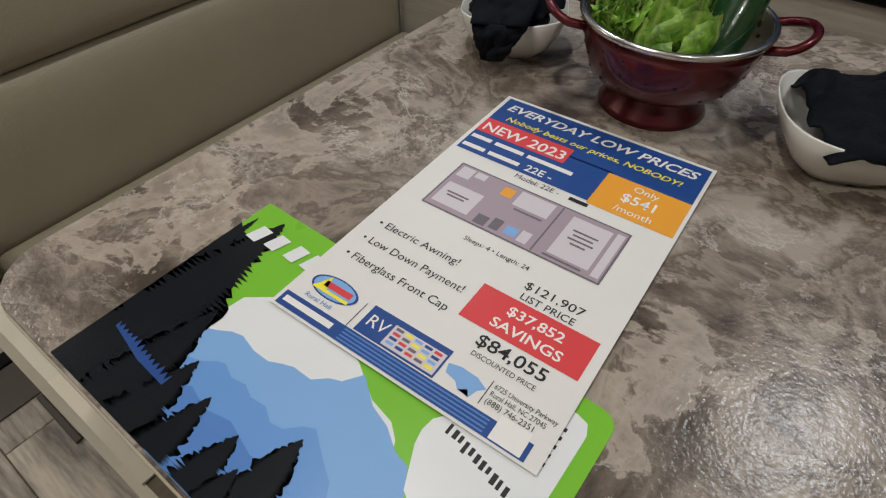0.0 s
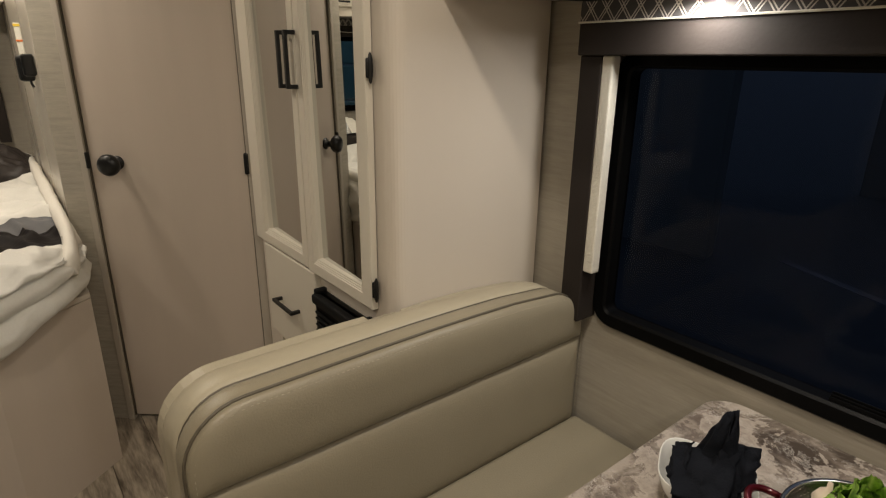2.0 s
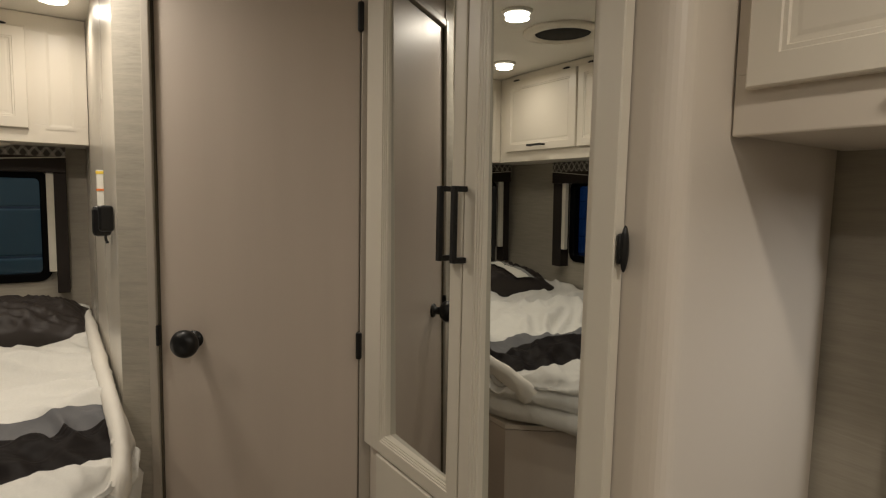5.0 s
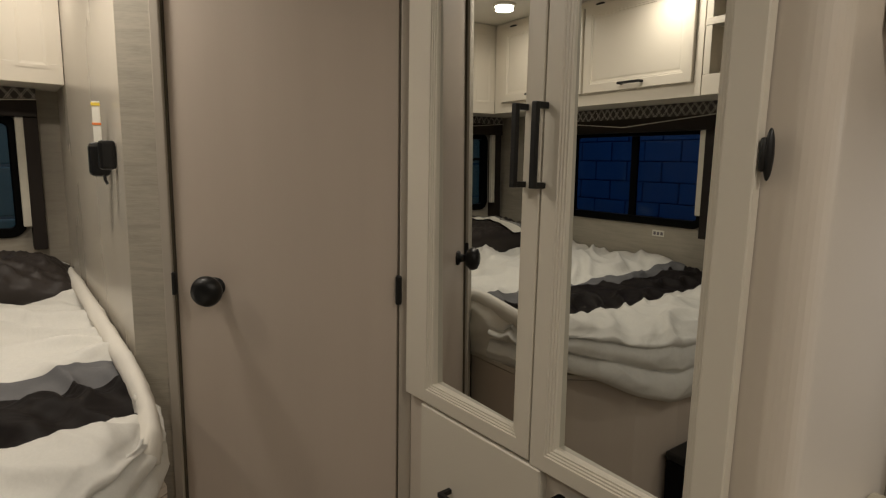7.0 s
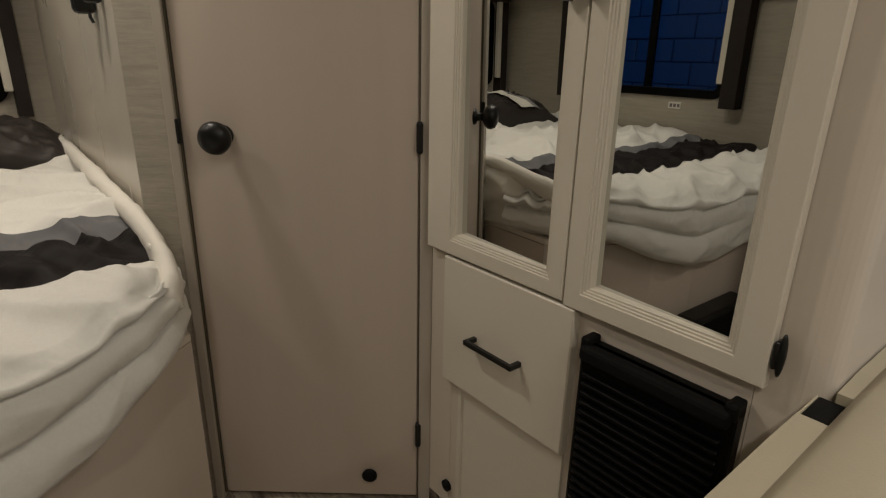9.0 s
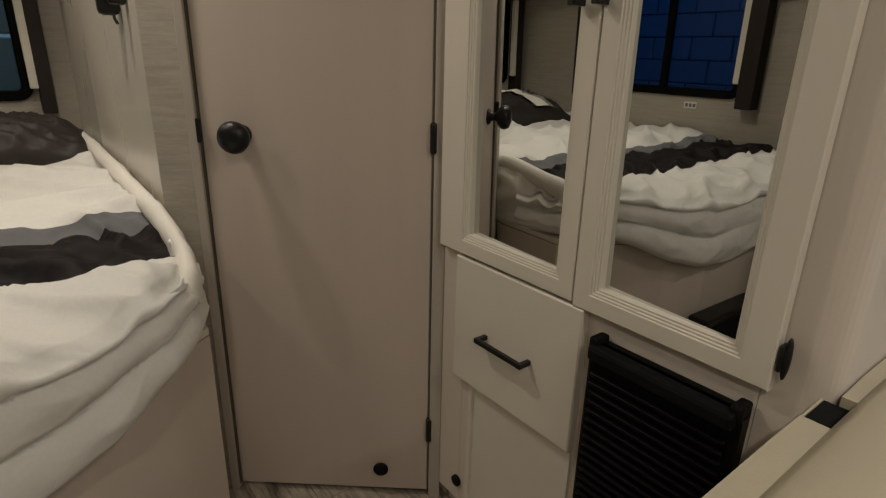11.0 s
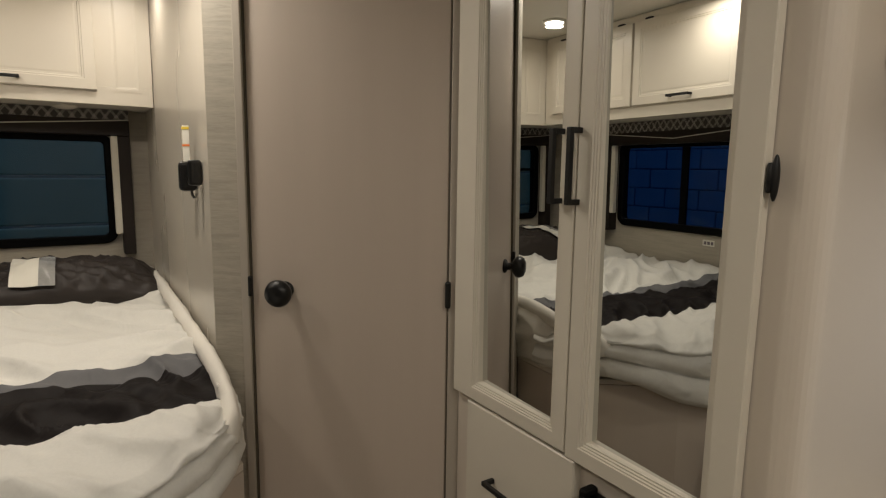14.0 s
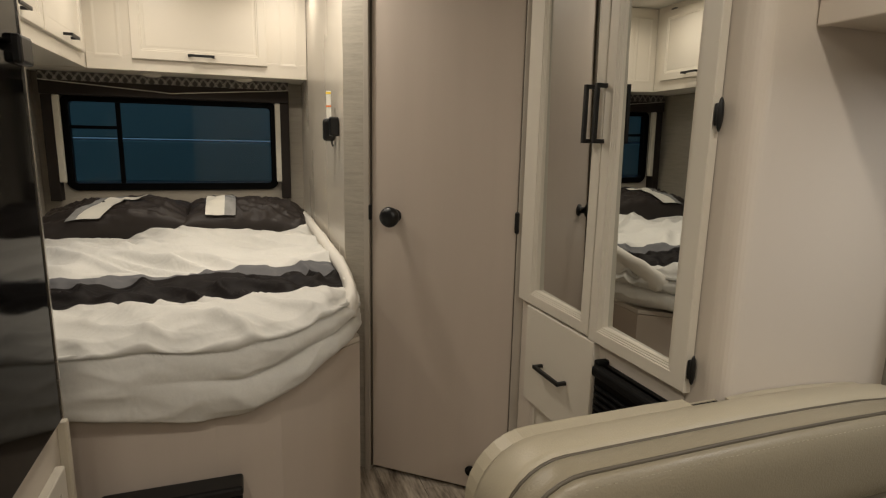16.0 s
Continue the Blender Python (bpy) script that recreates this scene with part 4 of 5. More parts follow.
for y0, y1 in ((0.148, 0.620), (0.716, 1.1985)):
    pts = [p for p in back_outline(0.002, T - 0.0215, 0.0) if y0 <= p[0] <= y1]
    ztop_a = pts[0][1] if y0 > 0.5 else 0.0
    poly = [(y0, 0.0)] + ([(y0, T - 0.0195)] if y0 > 0.5 else []) + pts[1 if y0 < 0.5 else 0:] + ([(y1, T - 0.0175), (y1, 0.0)] if y1 < 1 else [])
    part("shell_end", bm_prism(poly, "x", -1.1185 if y0 > 0.5 else -1.134, -1.0975), VINYL_BACK, bench)
part("slot_edge", bm_box(-1.1405, -1.137, 0.6205, 0.7155, 0.60, 0.8065, 0.001), VINYL_BACK, bench)
# black block just under the slot's edge stands in for its shaded depth
part("slot_shade", bm_box(-1.1365, -1.0985, 0.6205, 0.7155, 0.60, 0.8045, 0), RUBBER, bench, "black fill standing in for the shade in the slot beside the wardrobe")
# first cord is piping, the second stands in for the groove's shade
for x, g, nm in ((-0.9425, 0.0005, "piping"), (-1.0025, -0.006, "piping")):
    part(nm, bm_tube([(x, y, z) for y, z in back_outline(g, T, 0.40)], 0.0036, 8), PIPING, bench, "dark line of front piping and groove shade", True)
# stitches beside the front piping
st = back_outline(-0.012, T, 0.45)
bms = []
for (y0, z0), (y1, z1) in zip(st, st[1:]):
    ln = math.hypot(y1 - y0, z1 - z0)
    for k in range(max(1, int(ln / 0.011))):
        f = (k + 0.5) / max(1, int(ln / 0.011))
        b = bm_box(-0.0010, 0.0010, -0.0026, 0.0026, -0.0006, 0.0006, 0)
        bms.append(moved(b, Matrix.Translation((-0.9242, y0 + (y1 - y0) * f, z0 + (z1 - z0) * f)) @ Matrix.Rotation(math.atan2(z1 - z0, y1 - y0), 4, "X")))
tagged(part("stitching", joined(*bms), VINYL_BACK, bench, "pale stitching"), kind="stuff")
part("seat_cushion", bm_box(-0.925, -0.40, BY0 + 0.02, BY1, 0.325, 0.430, 0.022, 4), VINYL, bench, smooth="weighted")
part("base", bm_box(-1.098, -0.43, BY0 + 0.03, BY1, 0.0, 0.322, 0.004), BASEP, bench)
CURVE = [(-1.10, 0.572), (-0.98, 0.568), (-0.90, 0.558), (-0.82, 0.535), (-0.75, 0.500), (-0.69, 0.455), (-0.63, 0.415), (-0.56, 0.400), (-0.42, 0.395)]
part("end_panel", bm_prism([(-1.10, 0.0)] + CURVE + [(-0.42, 0.0)], "y", 0.118, 0.138), BASEP, bench)
for dz, y, nm in ((0.0, 0.128, "edge_band"), (-0.26, 0.110, "rail_band")):
    bm = bmesh.new()
    pts = [(x, z + dz) for x, z in CURVE if x > -1.0 or dz == 0]
    rows = [[bm.verts.new(c) for c in ((x, y - 0.013, z - 0.004), (x, y - 0.013, z + 0.004), (x, y + 0.013, z + 0.004), (x, y + 0.013, z - 0.004))] for x, z in pts]
    for a, b in zip(rows, rows[1:]):
        for k in range(4):
            bm.faces.new((a[k], a[(k + 1) % 4], b[(k + 1) % 4], b[k]))
    bm.faces.new(rows[0])
    bm.faces.new(rows[-1][::-1])
    bmesh.ops.recalc_face_normals(bm, faces=bm.faces[:])
    part(nm, bm, EDGE, bench, "cream edge banding")


def stone_material():
    """Marbled brown and grey laminate with pale, broken veins."""
    m = bpy.data.materials.new("stone_laminate")
    m.use_nodes = True
    nt = m.node_tree
    b = nt.nodes["Principled BSDF"]
    tc = nt.nodes.new("ShaderNodeTexCoord")

    def noise_node(scale, detail, rough, dist):
        n = nt.nodes.new("ShaderNodeTexNoise")
        for k, v in (("Scale", scale), ("Detail", detail), ("Roughness", rough), ("Distortion", dist)):
            n.inputs[k].default_value = v
        nt.links.new(tc.outputs["Object"], n.inputs[0])
        return n

    def ramp(src, stops):
        r = nt.nodes.new("ShaderNodeValToRGB")
        while len(r.color_ramp.elements) < len(stops):
            r.color_ramp.elements.new(0.5)
        for e, (p, c) in zip(r.color_ramp.elements, stops):
            e.position, e.color = p, (*c, 1)
        nt.links.new(src, r.inputs[0])
        return r
    a = noise_node(7.0, 12, 0.62, 0.45)
    base = ramp(a.outputs[0], [(0.36, (0.062, 0.048, 0.038)), (0.45, (0.160, 0.130, 0.105)), (0.50, (0.275, 0.232, 0.190)), (0.525, (0.135, 0.108, 0.087)), (0.61, (0.335, 0.290, 0.242))])
    v = noise_node(9.0, 12, 0.72, 0.35)
    vein = ramp(v.outputs[0], [(0.492, (0, 0, 0)), (0.502, (1, 1, 1)), (0.510, (0.4, 0.4, 0.4)), (0.545, (0, 0, 0))])
    k = noise_node(5.0, 3, 0.5, 0.2)
    gate = ramp(k.outputs[0], [(0.42, (0, 0, 0)), (0.62, (1, 1, 1))])
    mul = nt.nodes.new("ShaderNodeMath")
    mul.operation = "MULTIPLY"
    nt.links.new(vein.outputs[0], mul.inputs[0])
    nt.links.new(gate.outputs[0], mul.inputs[1])
    mix = nt.nodes.new("ShaderNodeMixRGB")
    mix.inputs[2].default_value = (0.56, 0.52, 0.47, 1)
    nt.links.new(mul.outputs[0], mix.inputs[0])
    nt.links.new(base.outputs[0], mix.inputs[1])
    p = noise_node(8.0, 12, 0.64, 0.35)
    pale = ramp(p.outputs[0], [(0.540, (0, 0, 0)), (0.562, (0.75, 0.75, 0.75)), (0.63, (0.40, 0.40, 0.40))])
    mix2 = nt.nodes.new("ShaderNodeMixRGB")
    mix2.inputs[2].default_value = (0.43, 0.375, 0.315, 1)
    nt.links.new(pale.outputs[0], mix2.inputs[0])
    nt.links.new(mix.outputs[0], mix2.inputs[1])
    nt.links.new(mix2.outputs[0], b.inputs["Base Color"])
    b.inputs["Roughness"].default_value = 0.26
    f = noise_node(210.0, 2, 0.5, 0)
    bp = nt.nodes.new("ShaderNodeBump")
    bp.inputs["Strength"].default_value, bp.inputs["Distance"].default_value = 0.22, 0.003
    nt.links.new(f.outputs[0], bp.inputs["Height"])
    nt.links.new(bp.outputs[0], b.inputs["Normal"])
    return m


STONE = stone_material()
TZ = 0.684
table = thing("dinette_table", (-0.16, 0.66, 0), "dinette table with a marbled brown laminate top and cream edge", "table")
tp = rounded(-0.540, 0.23, 0.132, 1.205, 0.065, 8)
part("tabletop", bm_prism(tp, "z", TZ - 0.004, TZ, 0.0015, 2), STONE, table)
part("edge_band", bm_prism(rounded(-0.542, 0.232, 0.130, 1.207, 0.067, 8), "z", TZ - 0.034, TZ - 0.0045, 0.004, 3), EDGE, table)
part("pedestal", moved(bm_lathe([(0.0, 0), (0.10, 0), (0.10, 0.012), (0.035, 0.02), (0.032, 0.63), (0.09, 0.64), (0.09, 0.649), (0, 0.649)], 28), Matrix.Translation((-0.16, 0.62, 0))), SILVER, table, "steel pedestal leg", True)


# ---- printed papers ----
def ink(name, color, rough=0.45):
    return material(name, color, rough, var=0.03, scale=20, bump=0.02, spec=0.3)


PAPER = ink("white_paper", (0.72, 0.71, 0.69))
BLUE = ink("blue_ink", (0.020, 0.065, 0.26))
RED = ink("red_ink", (0.62, 0.055, 0.06))
ORANGE = ink("orange_ink", (0.76, 0.34, 0.03))
YELLOW = ink("yellow_ink", (0.85, 0.75, 0.04))
WHITE = ink("white_ink", (0.78, 0.77, 0.75))
INK = ink("black_ink", (0.02, 0.02, 0.022))
LILAC = ink("lilac_ink", (0.36, 0.29, 0.34))
PALE = ink("pale_ink", (0.60, 0.56, 0.60))
GREYI = ink("grey_ink", (0.15, 0.13, 0.15))
SKY = ink("light_blue_ink", (0.22, 0.40, 0.72))
GREEN = ink("green_ink", (0.20, 0.50, 0.03), 0.3)
DEEP = ink("soft_blue_ink", (0.15, 0.31, 0.66), 0.3)
MID = ink("mid_blue_ink", (0.10, 0.22, 0.55), 0.3)
GLOSSW = ink("gloss_white", (0.74, 0.76, 0.78), 0.25)
GLOSSB = ink("gloss_black", (0.008, 0.010, 0.014), 0.22)


class Sheet:
    """A printed sheet on the table: u to the right and v down, both 0 to 1."""

    def __init__(self, owner, corner, turn, w, h, z):
        self.owner, self.w, self.h, self.layer = owner, w, h, 0
        self.m = Matrix.Translation((*corner, z)) @ Matrix.Rotation(radians(turn), 4, "Z")

    def lift(self, k):
        return 0.0008 + 0.0001 * k

    def poly(self, name, pts, mat, k=1, label=""):
        bm = bmesh.new()
        f = bm.faces.new([bm.verts.new((u * self.w, -v * self.h, self.lift(k))) for u, v in pts])
        bmesh.ops.triangulate(bm, faces=[f])
        bmesh.ops.recalc_face_normals(bm, faces=bm.faces[:])
        bm.normal_update()
        bmesh.ops.reverse_faces(bm, faces=[q for q in bm.faces if q.normal.z < 0])
        return part(name, moved(bm, self.m), mat, self.owner, label)

    def box(self, name, u0, v0, u1, v1, mat, k=1, label=""):
        return self.poly(name, [(u0, v1), (u1, v1), (u1, v0), (u0, v0)], mat, k, label)

    def text(self, body, u, v, size, mat, k=2, align="LEFT", shear=0.0, bold=0.0, fit_u=None):
        """A line of letters; v is its foot, size in parts of the sheet's height, fit_u the width it shall take."""
        cu = bpy.data.curves.new("lettering", "FONT")
        cu.body, cu.size, cu.align_x, cu.shear, cu.offset, cu.resolution_u = body, size * self.h * 1.42, align, shear, bold * size * self.h, 3
        tmp = new("lettering", cu)
        me = bpy.data.meshes.new_from_object(tmp.evaluated_get(bpy.context.evaluated_depsgraph_get()))
        bpy.data.objects.remove(tmp)
        bpy.data.curves.remove(cu)
        bm = bmesh.new()
        bm.from_mesh(me)
        bpy.data.meshes.remove(me)
        if fit_u:
            xs = [p.co.x for p in bm.verts]
            bm.transform(Matrix.Diagonal((fit_u * self.w / (max(xs) - min(xs)), 1, 1, 1)))
        bm.transform(self.m @ Matrix.Translation((u * self.w, -v * self.h, self.lift(k))))
        return part("lettering", bm, mat, self.owner)


# folded brochure under the flyer
bro = thing("brochure", (-0.19, 0.26, TZ), "glossy green brochure with mountain and forest print", "brochure")
BS = Sheet(bro, (-0.397, 0.378), 0.0, 0.415, 0.243, TZ + 0.0004)
sheet_pts = [(0, 0), (0.965, 0)] + [(0.965 + 0.035 * math.sin(a), 0.06 - 0.06 * math.cos(a)) for a in (0.4, 0.8, 1.2, 1.57)] + [(1.0, 1.0), (0, 1.0)]
part("sheet", moved(bm_prism([(u * 0.415, -v * 0.243) for u, v in sheet_pts], "z", 0, 0.0006), BS.m), GREEN, bro)
rng = random.Random(5)
BS.poly("snow_print", [(0.20, 0.42), (0.26, 0.34), (0.32, 0.36), (0.40, 0.30), (0.52, 0.36), (0.60, 0.44), (0.66, 0.46), (0.69, 0.50), (0.72, 0.60), (0.80, 0.75), (0.86, 1.0), (0.15, 1.0)], GLOSSW, 0)
BS.poly("ridge_print", [(0.20, 0.60), (0.227, 0.579), (0.255, 0.55), (0.282, 0.538), (0.33, 0.555), (0.373, 0.553), (0.40, 0.53), (0.425, 0.514), (0.473, 0.512), (0.50, 0.47), (0.525, 0.452), (0.551, 0.385), (0.58, 0.42), (0.611, 0.456), (0.66, 0.48), (0.704, 0.527), (0.74, 0.54), (0.769, 0.62), (0.81, 0.75), (0.86, 1.0), (0.2, 1.0)], SKY, 1)
BS.poly("ridge_print", [(0.22, 0.72), (0.268, 0.692), (0.29, 0.662), (0.31, 0.65), (0.345, 0.672), (0.38, 0.66), (0.41, 0.68), (0.448, 0.672), (0.48, 0.70), (0.509, 0.691), (0.535, 0.645), (0.559, 0.625), (0.60, 0.67), (0.65, 0.72), (0.70, 0.85), (0.76, 1.0), (0.2, 1.0)], DEEP, 2)
BS.poly("ridge_print", [(0.24, 0.82), (0.30, 0.775), (0.36, 0.80), (0.42, 0.775), (0.50, 0.81), (0.56, 0.79), (0.62, 0.86), (0.66, 1.0), (0.2, 1.0)], MID, 2.5)


def fir(cu, top, foot, half, k, n=30):
    """A fir's feathery outline, bough below bough."""
    left, right = [], []
    dv = (foot - top) / n
    for i in range(n):
        w = half * ((i + 0.6) / n) ** 0.75
        for side, s in ((left, -1), (right, 1)):
            reach = w * (0.78 + 0.40 * rng.random())
            side += [(max(0.002, cu + s * w * 0.60), top + dv * (i + 0.15)), (max(0.002, cu + s * reach), top + dv * (i + 0.55 + 0.3 * rng.random()))]
    return BS.poly("fir_print", [(cu, top)] + left + right[::-1], GLOSSB, k)


BS.poly("forest_print", [(0.0, 0.16), (0.03, 0.19), (0.07, 0.20), (0.105, 0.24), (0.14, 0.36), (0.175, 0.48), (0.205, 0.60), (0.225, 0.72), (0.25, 0.80), (0.29, 0.88), (0.32, 0.94), (0.34, 1.0), (0, 1.0)], GLOSSB, 3)
for k, (cu, top, foot, half) in enumerate(((0.022, 0.10, 0.90, 0.060), (0.092, 0.055, 0.98, 0.165), (0.185, 0.52, 0.999, 0.090), (0.262, 0.70, 0.999, 0.070), (0.350, 0.76, 0.999, 0.055), (0.455, 0.79, 0.999, 0.055), (0.555, 0.675, 0.999, 0.075), (0.505, 0.86, 0.999, 0.040))):
    fir(cu, top, foot, half, 4 + 0.4 * k, 44)
mist = [(0.045 + 0.205 * i / 26, 0.775 + 0.0012 * i + (0.012 if i % 2 else -0.014) * (0.4 + 0.9 * rng.random())) for i in range(27)]
BS.poly("mist_print", mist + [(0.25, 0.835), (0.16, 0.83), (0.045, 0.795)], BLUE, 8)
for i, (u, v) in enumerate(((0.045, 0.17), (0.105, 0.16), (0.17, 0.155), (0.225, 0.15))):
    BS.poly("logo_shape", [(u, v + 0.03), (u + 0.036, v + 0.035), (u + 0.049, v - 0.05), (u + 0.013, v - 0.055)], GLOSSW, 9)
BS.poly("white_panel", [(0.722, 0.47), (0.715, 0.42), (0.718, 0.37), (0.735, 0.33), (0.86, 0.10), (0.885, 0.072), (0.93, 0.068), (0.955, 0.08), (0.965, 0.12), (0.965, 0.36), (0.955, 0.40), (0.84, 0.60), (0.80, 0.64), (0.76, 0.60)], GLOSSW, 3)
for i in range(11):
    u, v = 0.752 + 0.0145 * i, 0.345 + 0.006 * i
    BS.box("word_bar", u, v, u + 0.006 + 0.005 * rng.random(), v + 0.024 + 0.020 * rng.random(), INK, 4)
for i in range(5):
    BS.box("word_bar", 0.925, 0.135 + 0.035 * i, 0.931, 0.150 + 0.035 * i, INK, 4)

fly = thing("price_flyer", (-0.17, 0.50, TZ), "large printed price flyer lying over the brochure", "flyer")
FS = Sheet(fly, (-0.308, 0.718), 2.4, 0.279, 0.432, TZ + 0.0038)
part("sheet", moved(bm_prism([(0, -0.432), (0.279, -0.432), (0.279, 0), (0, 0)], "z", 0, 0.0005), FS.m), PAPER, fly)
FS.box("header_band", 0.02, 0.012, 0.985, 0.175, BLUE, 1, "blue header band")
FS.box("header_band", 0.02, 0.17, 0.65, 0.312, BLUE, 1)
FS.text("EVERYDAY LOW PRICES", 0.05, 0.073, 0.034, WHITE, 2, shear=0.25, bold=0.03, fit_u=0.90)
FS.text("Nobody beats our prices, NOBODY!", 0.09, 0.124, 0.022, YELLOW, 2, shear=0.25, bold=0.02, fit_u=0.82)
FS.box("red_box", 0.02, 0.140, 0.455, 0.212, RED, 2, "red label")
FS.text("NEW 2023", 0.035, 0.200, 0.040, WHITE, 3, bold=0.02, fit_u=0.40)
for u0, u1, v in ((0.03, 0.13, 0.24), (0.15, 0.29, 0.24), (0.31, 0.52, 0.24), (0.03, 0.14, 0.287), (0.16, 0.31, 0.287)):
    FS.box("word_bar", u0, v - 0.008, u1, v + 0.008, WHITE, 3)
FS.text("22E -", 0.34, 0.298, 0.027, WHITE, 3, bold=0.02)
FS.box("orange_box", 0.64, 0.176, 0.985, 0.320, ORANGE, 2, "orange price label")
FS.text("Only", 0.815, 0.212, 0.024, WHITE, 3, "CENTER")
FS.text("$541", 0.815, 0.262, 0.034, WHITE, 3, "CENTER", bold=0.02)
FS.text("/month", 0.815, 0.305, 0.024, WHITE, 3, "CENTER")
FS.text("Model: 22E -", 0.33, 0.338, 0.018, INK, 2)
FS.box("word_bar", 0.575, 0.324, 0.655, 0.337, INK, 2)
# small floor plan
FS.box("plan_ground", 0.11, 0.365, 0.86, 0.555, GREYI, 1)
FS.box("plan_floor", 0.118, 0.370, 0.852, 0.550, LILAC, 2, "small printed floor plan")
for u0, v0, u1, v1, mm in ((0.13, 0.376, 0.19, 0.42, PALE), (0.20, 0.376, 0.25, 0.40, PALE), (0.135, 0.45, 0.30, 0.535, PALE), (0.34, 0.385, 0.39, 0.42, ORANGE), (0.41, 0.376, 0.56, 0.435, PALE), (0.335, 0.51, 0.385, 0.545, GREYI), (0.40, 0.50, 0.44, 0.54, GREYI), (0.46, 0.505, 0.51, 0.535, SKY), (0.52, 0.50, 0.56, 0.54, PALE), (0.64, 0.385, 0.80, 0.53, PALE), (0.815, 0.38, 0.845, 0.54, PALE), (0.585, 0.372, 0.592, 0.548, GREYI)):
    FS.box("plan_piece", u0, v0, u1, v1, mm, 3)
for u0, v, u1 in ((0.16, 0.485, 0.26), (0.17, 0.497, 0.25), (0.43, 0.447, 0.55), (0.67, 0.43, 0.77), (0.68, 0.445, 0.76), (0.67, 0.46, 0.77), (0.69, 0.475, 0.75), (0.63, 0.54, 0.78)):
    FS.box("word_bar", u0, v - 0.003, u1, v + 0.003, GREYI, 4)
FS.text("Sleeps: 4 \u2022 Length: 24", 0.36, 0.607, 0.014, INK, 2, fit_u=0.27)
for body, v, wd_ in (("\u2022 Electric Awning!", 0.686, 0.36), ("\u2022 Low Down Payment!", 0.746, 0.44), ("\u2022 Fiberglass Front Cap", 0.806, 0.44)):
    FS.text(body, 0.055, v, 0.022, INK, 2, fit_u=wd_)
FS.text("$121,907", 0.765, 0.655, 0.023, INK, 2, "CENTER", fit_u=0.215)
FS.text("LIST PRICE", 0.765, 0.686, 0.019, INK, 2, "CENTER", fit_u=0.195)
FS.box("red_box", 0.54, 0.693, 0.965, 0.797, RED, 1, "red label")
FS.text("$37,852", 0.765, 0.738, 0.025, WHITE, 2, "CENTER", bold=0.02, fit_u=0.20)
FS.text("SAVINGS", 0.765, 0.781, 0.025, WHITE, 2, "CENTER", bold=0.02, fit_u=0.25)
FS.text("$84,055", 0.765, 0.838, 0.030, INK, 2, "CENTER", bold=0.015, fit_u=0.24)
FS.text("DISCOUNTED PRICE", 0.765, 0.864, 0.012, INK, 2, "CENTER", fit_u=0.22)
oval = [(0.145 + 0.097 * math.cos(a * math.pi / 14), 0.897 - 0.030 * math.sin(a * math.pi / 14)) for a in range(28)]
FS.poly("logo_oval", oval[::-1], BLUE, 1)
FS.poly("logo_oval", [(0.145 + (u - 0.145) * 0.9, 0.897 + (v - 0.897) * 0.88) for u, v in oval[::-1]], SKY, 2)
FS.box("logo_bar", 0.10, 0.886, 0.215, 0.902, RED, 3)
FS.poly("logo_bar", [(0.07, 0.915), (0.125, 0.915), (0.105, 0.872)], YELLOW, 3)
FS.box("logo_bar", 0.07, 0.908, 0.22, 0.916, YELLOW, 4)
FS.text("Rural Hall", 0.075, 0.945, 0.012, MID, 2, fit_u=0.11)
FS.box("divider", 0.272, 0.885, 0.275, 0.955, INK, 1)
FS.box("divider", 0.762, 0.888, 0.765, 0.945, INK, 1)
FS.box("dealer_box", 0.30, 0.878, 0.61, 0.952, BLUE, 1)
FS.box("dealer_box", 0.405, 0.893, 0.603, 0.947, PALE, 2)
FS.text("RV", 0.315, 0.928, 0.030, WHITE, 3)
for i in range(5):
    for j in range(4):
        FS.box("logo_chip", 0.415 + i * 0.037, 0.897 + j * 0.012, 0.443 + i * 0.037, 0.904 + j * 0.012, (GREYI, SKY, RED, YELLOW, BLUE)[(i * 3 + j * 2) % 5], 3)
FS.poly("map_print", [(0.62, 0.905), (0.66, 0.898), (0.72, 0.90), (0.76, 0.912), (0.74, 0.925), (0.73, 0.945), (0.715, 0.932), (0.69, 0.943), (0.67, 0.93), (0.63, 0.925)][::-1], SKY, 1)
FS.text("6725 University Parkway", 0.775, 0.902, 0.0115, INK, 2, fit_u=0.205)
FS.text("Rural Hall, NC 27045", 0.775, 0.919, 0.0115, INK, 2, fit_u=0.18)
FS.text("(888) 746-2351", 0.775, 0.937, 0.0125, INK, 2, fit_u=0.155)
FS.box("footer_band", 0.015, 0.955, 0.955, 0.994, BLUE, 1, "blue footer band")
for i in range(4):
    FS.box("small_print", 0.28, 0.960 + i * 0.0085, 0.82, 0.9635 + i * 0.0085, MID, 2)
FS.box("word_bar", 0.03, 0.966, 0.24, 0.981, WHITE, 2)
FS.box("blank_square", 0.84, 0.940, 0.94, 0.991, WHITE, 3)

# ---- things on the table ----
REDM = material("red_enamel", (0.085, 0.004, 0.008), 0.28, metal=0.5, var=0.15, bump=0.02, coat=0.45)
CHINA = material("white_china", (0.70, 0.69, 0.64), 0.16, var=0.03, bump=0.0, coat=0.4)
NAPKIN = material("black_napkin", (0.006, 0.007, 0.010), 0.9, var=0.2, scale=60, bump=0.4, bump_scale=300, spec=0.12)
CX, CY = -0.153, 0.829
col = thing("colander", (CX, CY, TZ), "red enamel colander with steel rim, filled with vegetables", "colander")
CM = Matrix.Translation((CX, CY, TZ + 0.0005)) @ Matrix.Diagonal((0.955, 0.955, 1.13, 1))
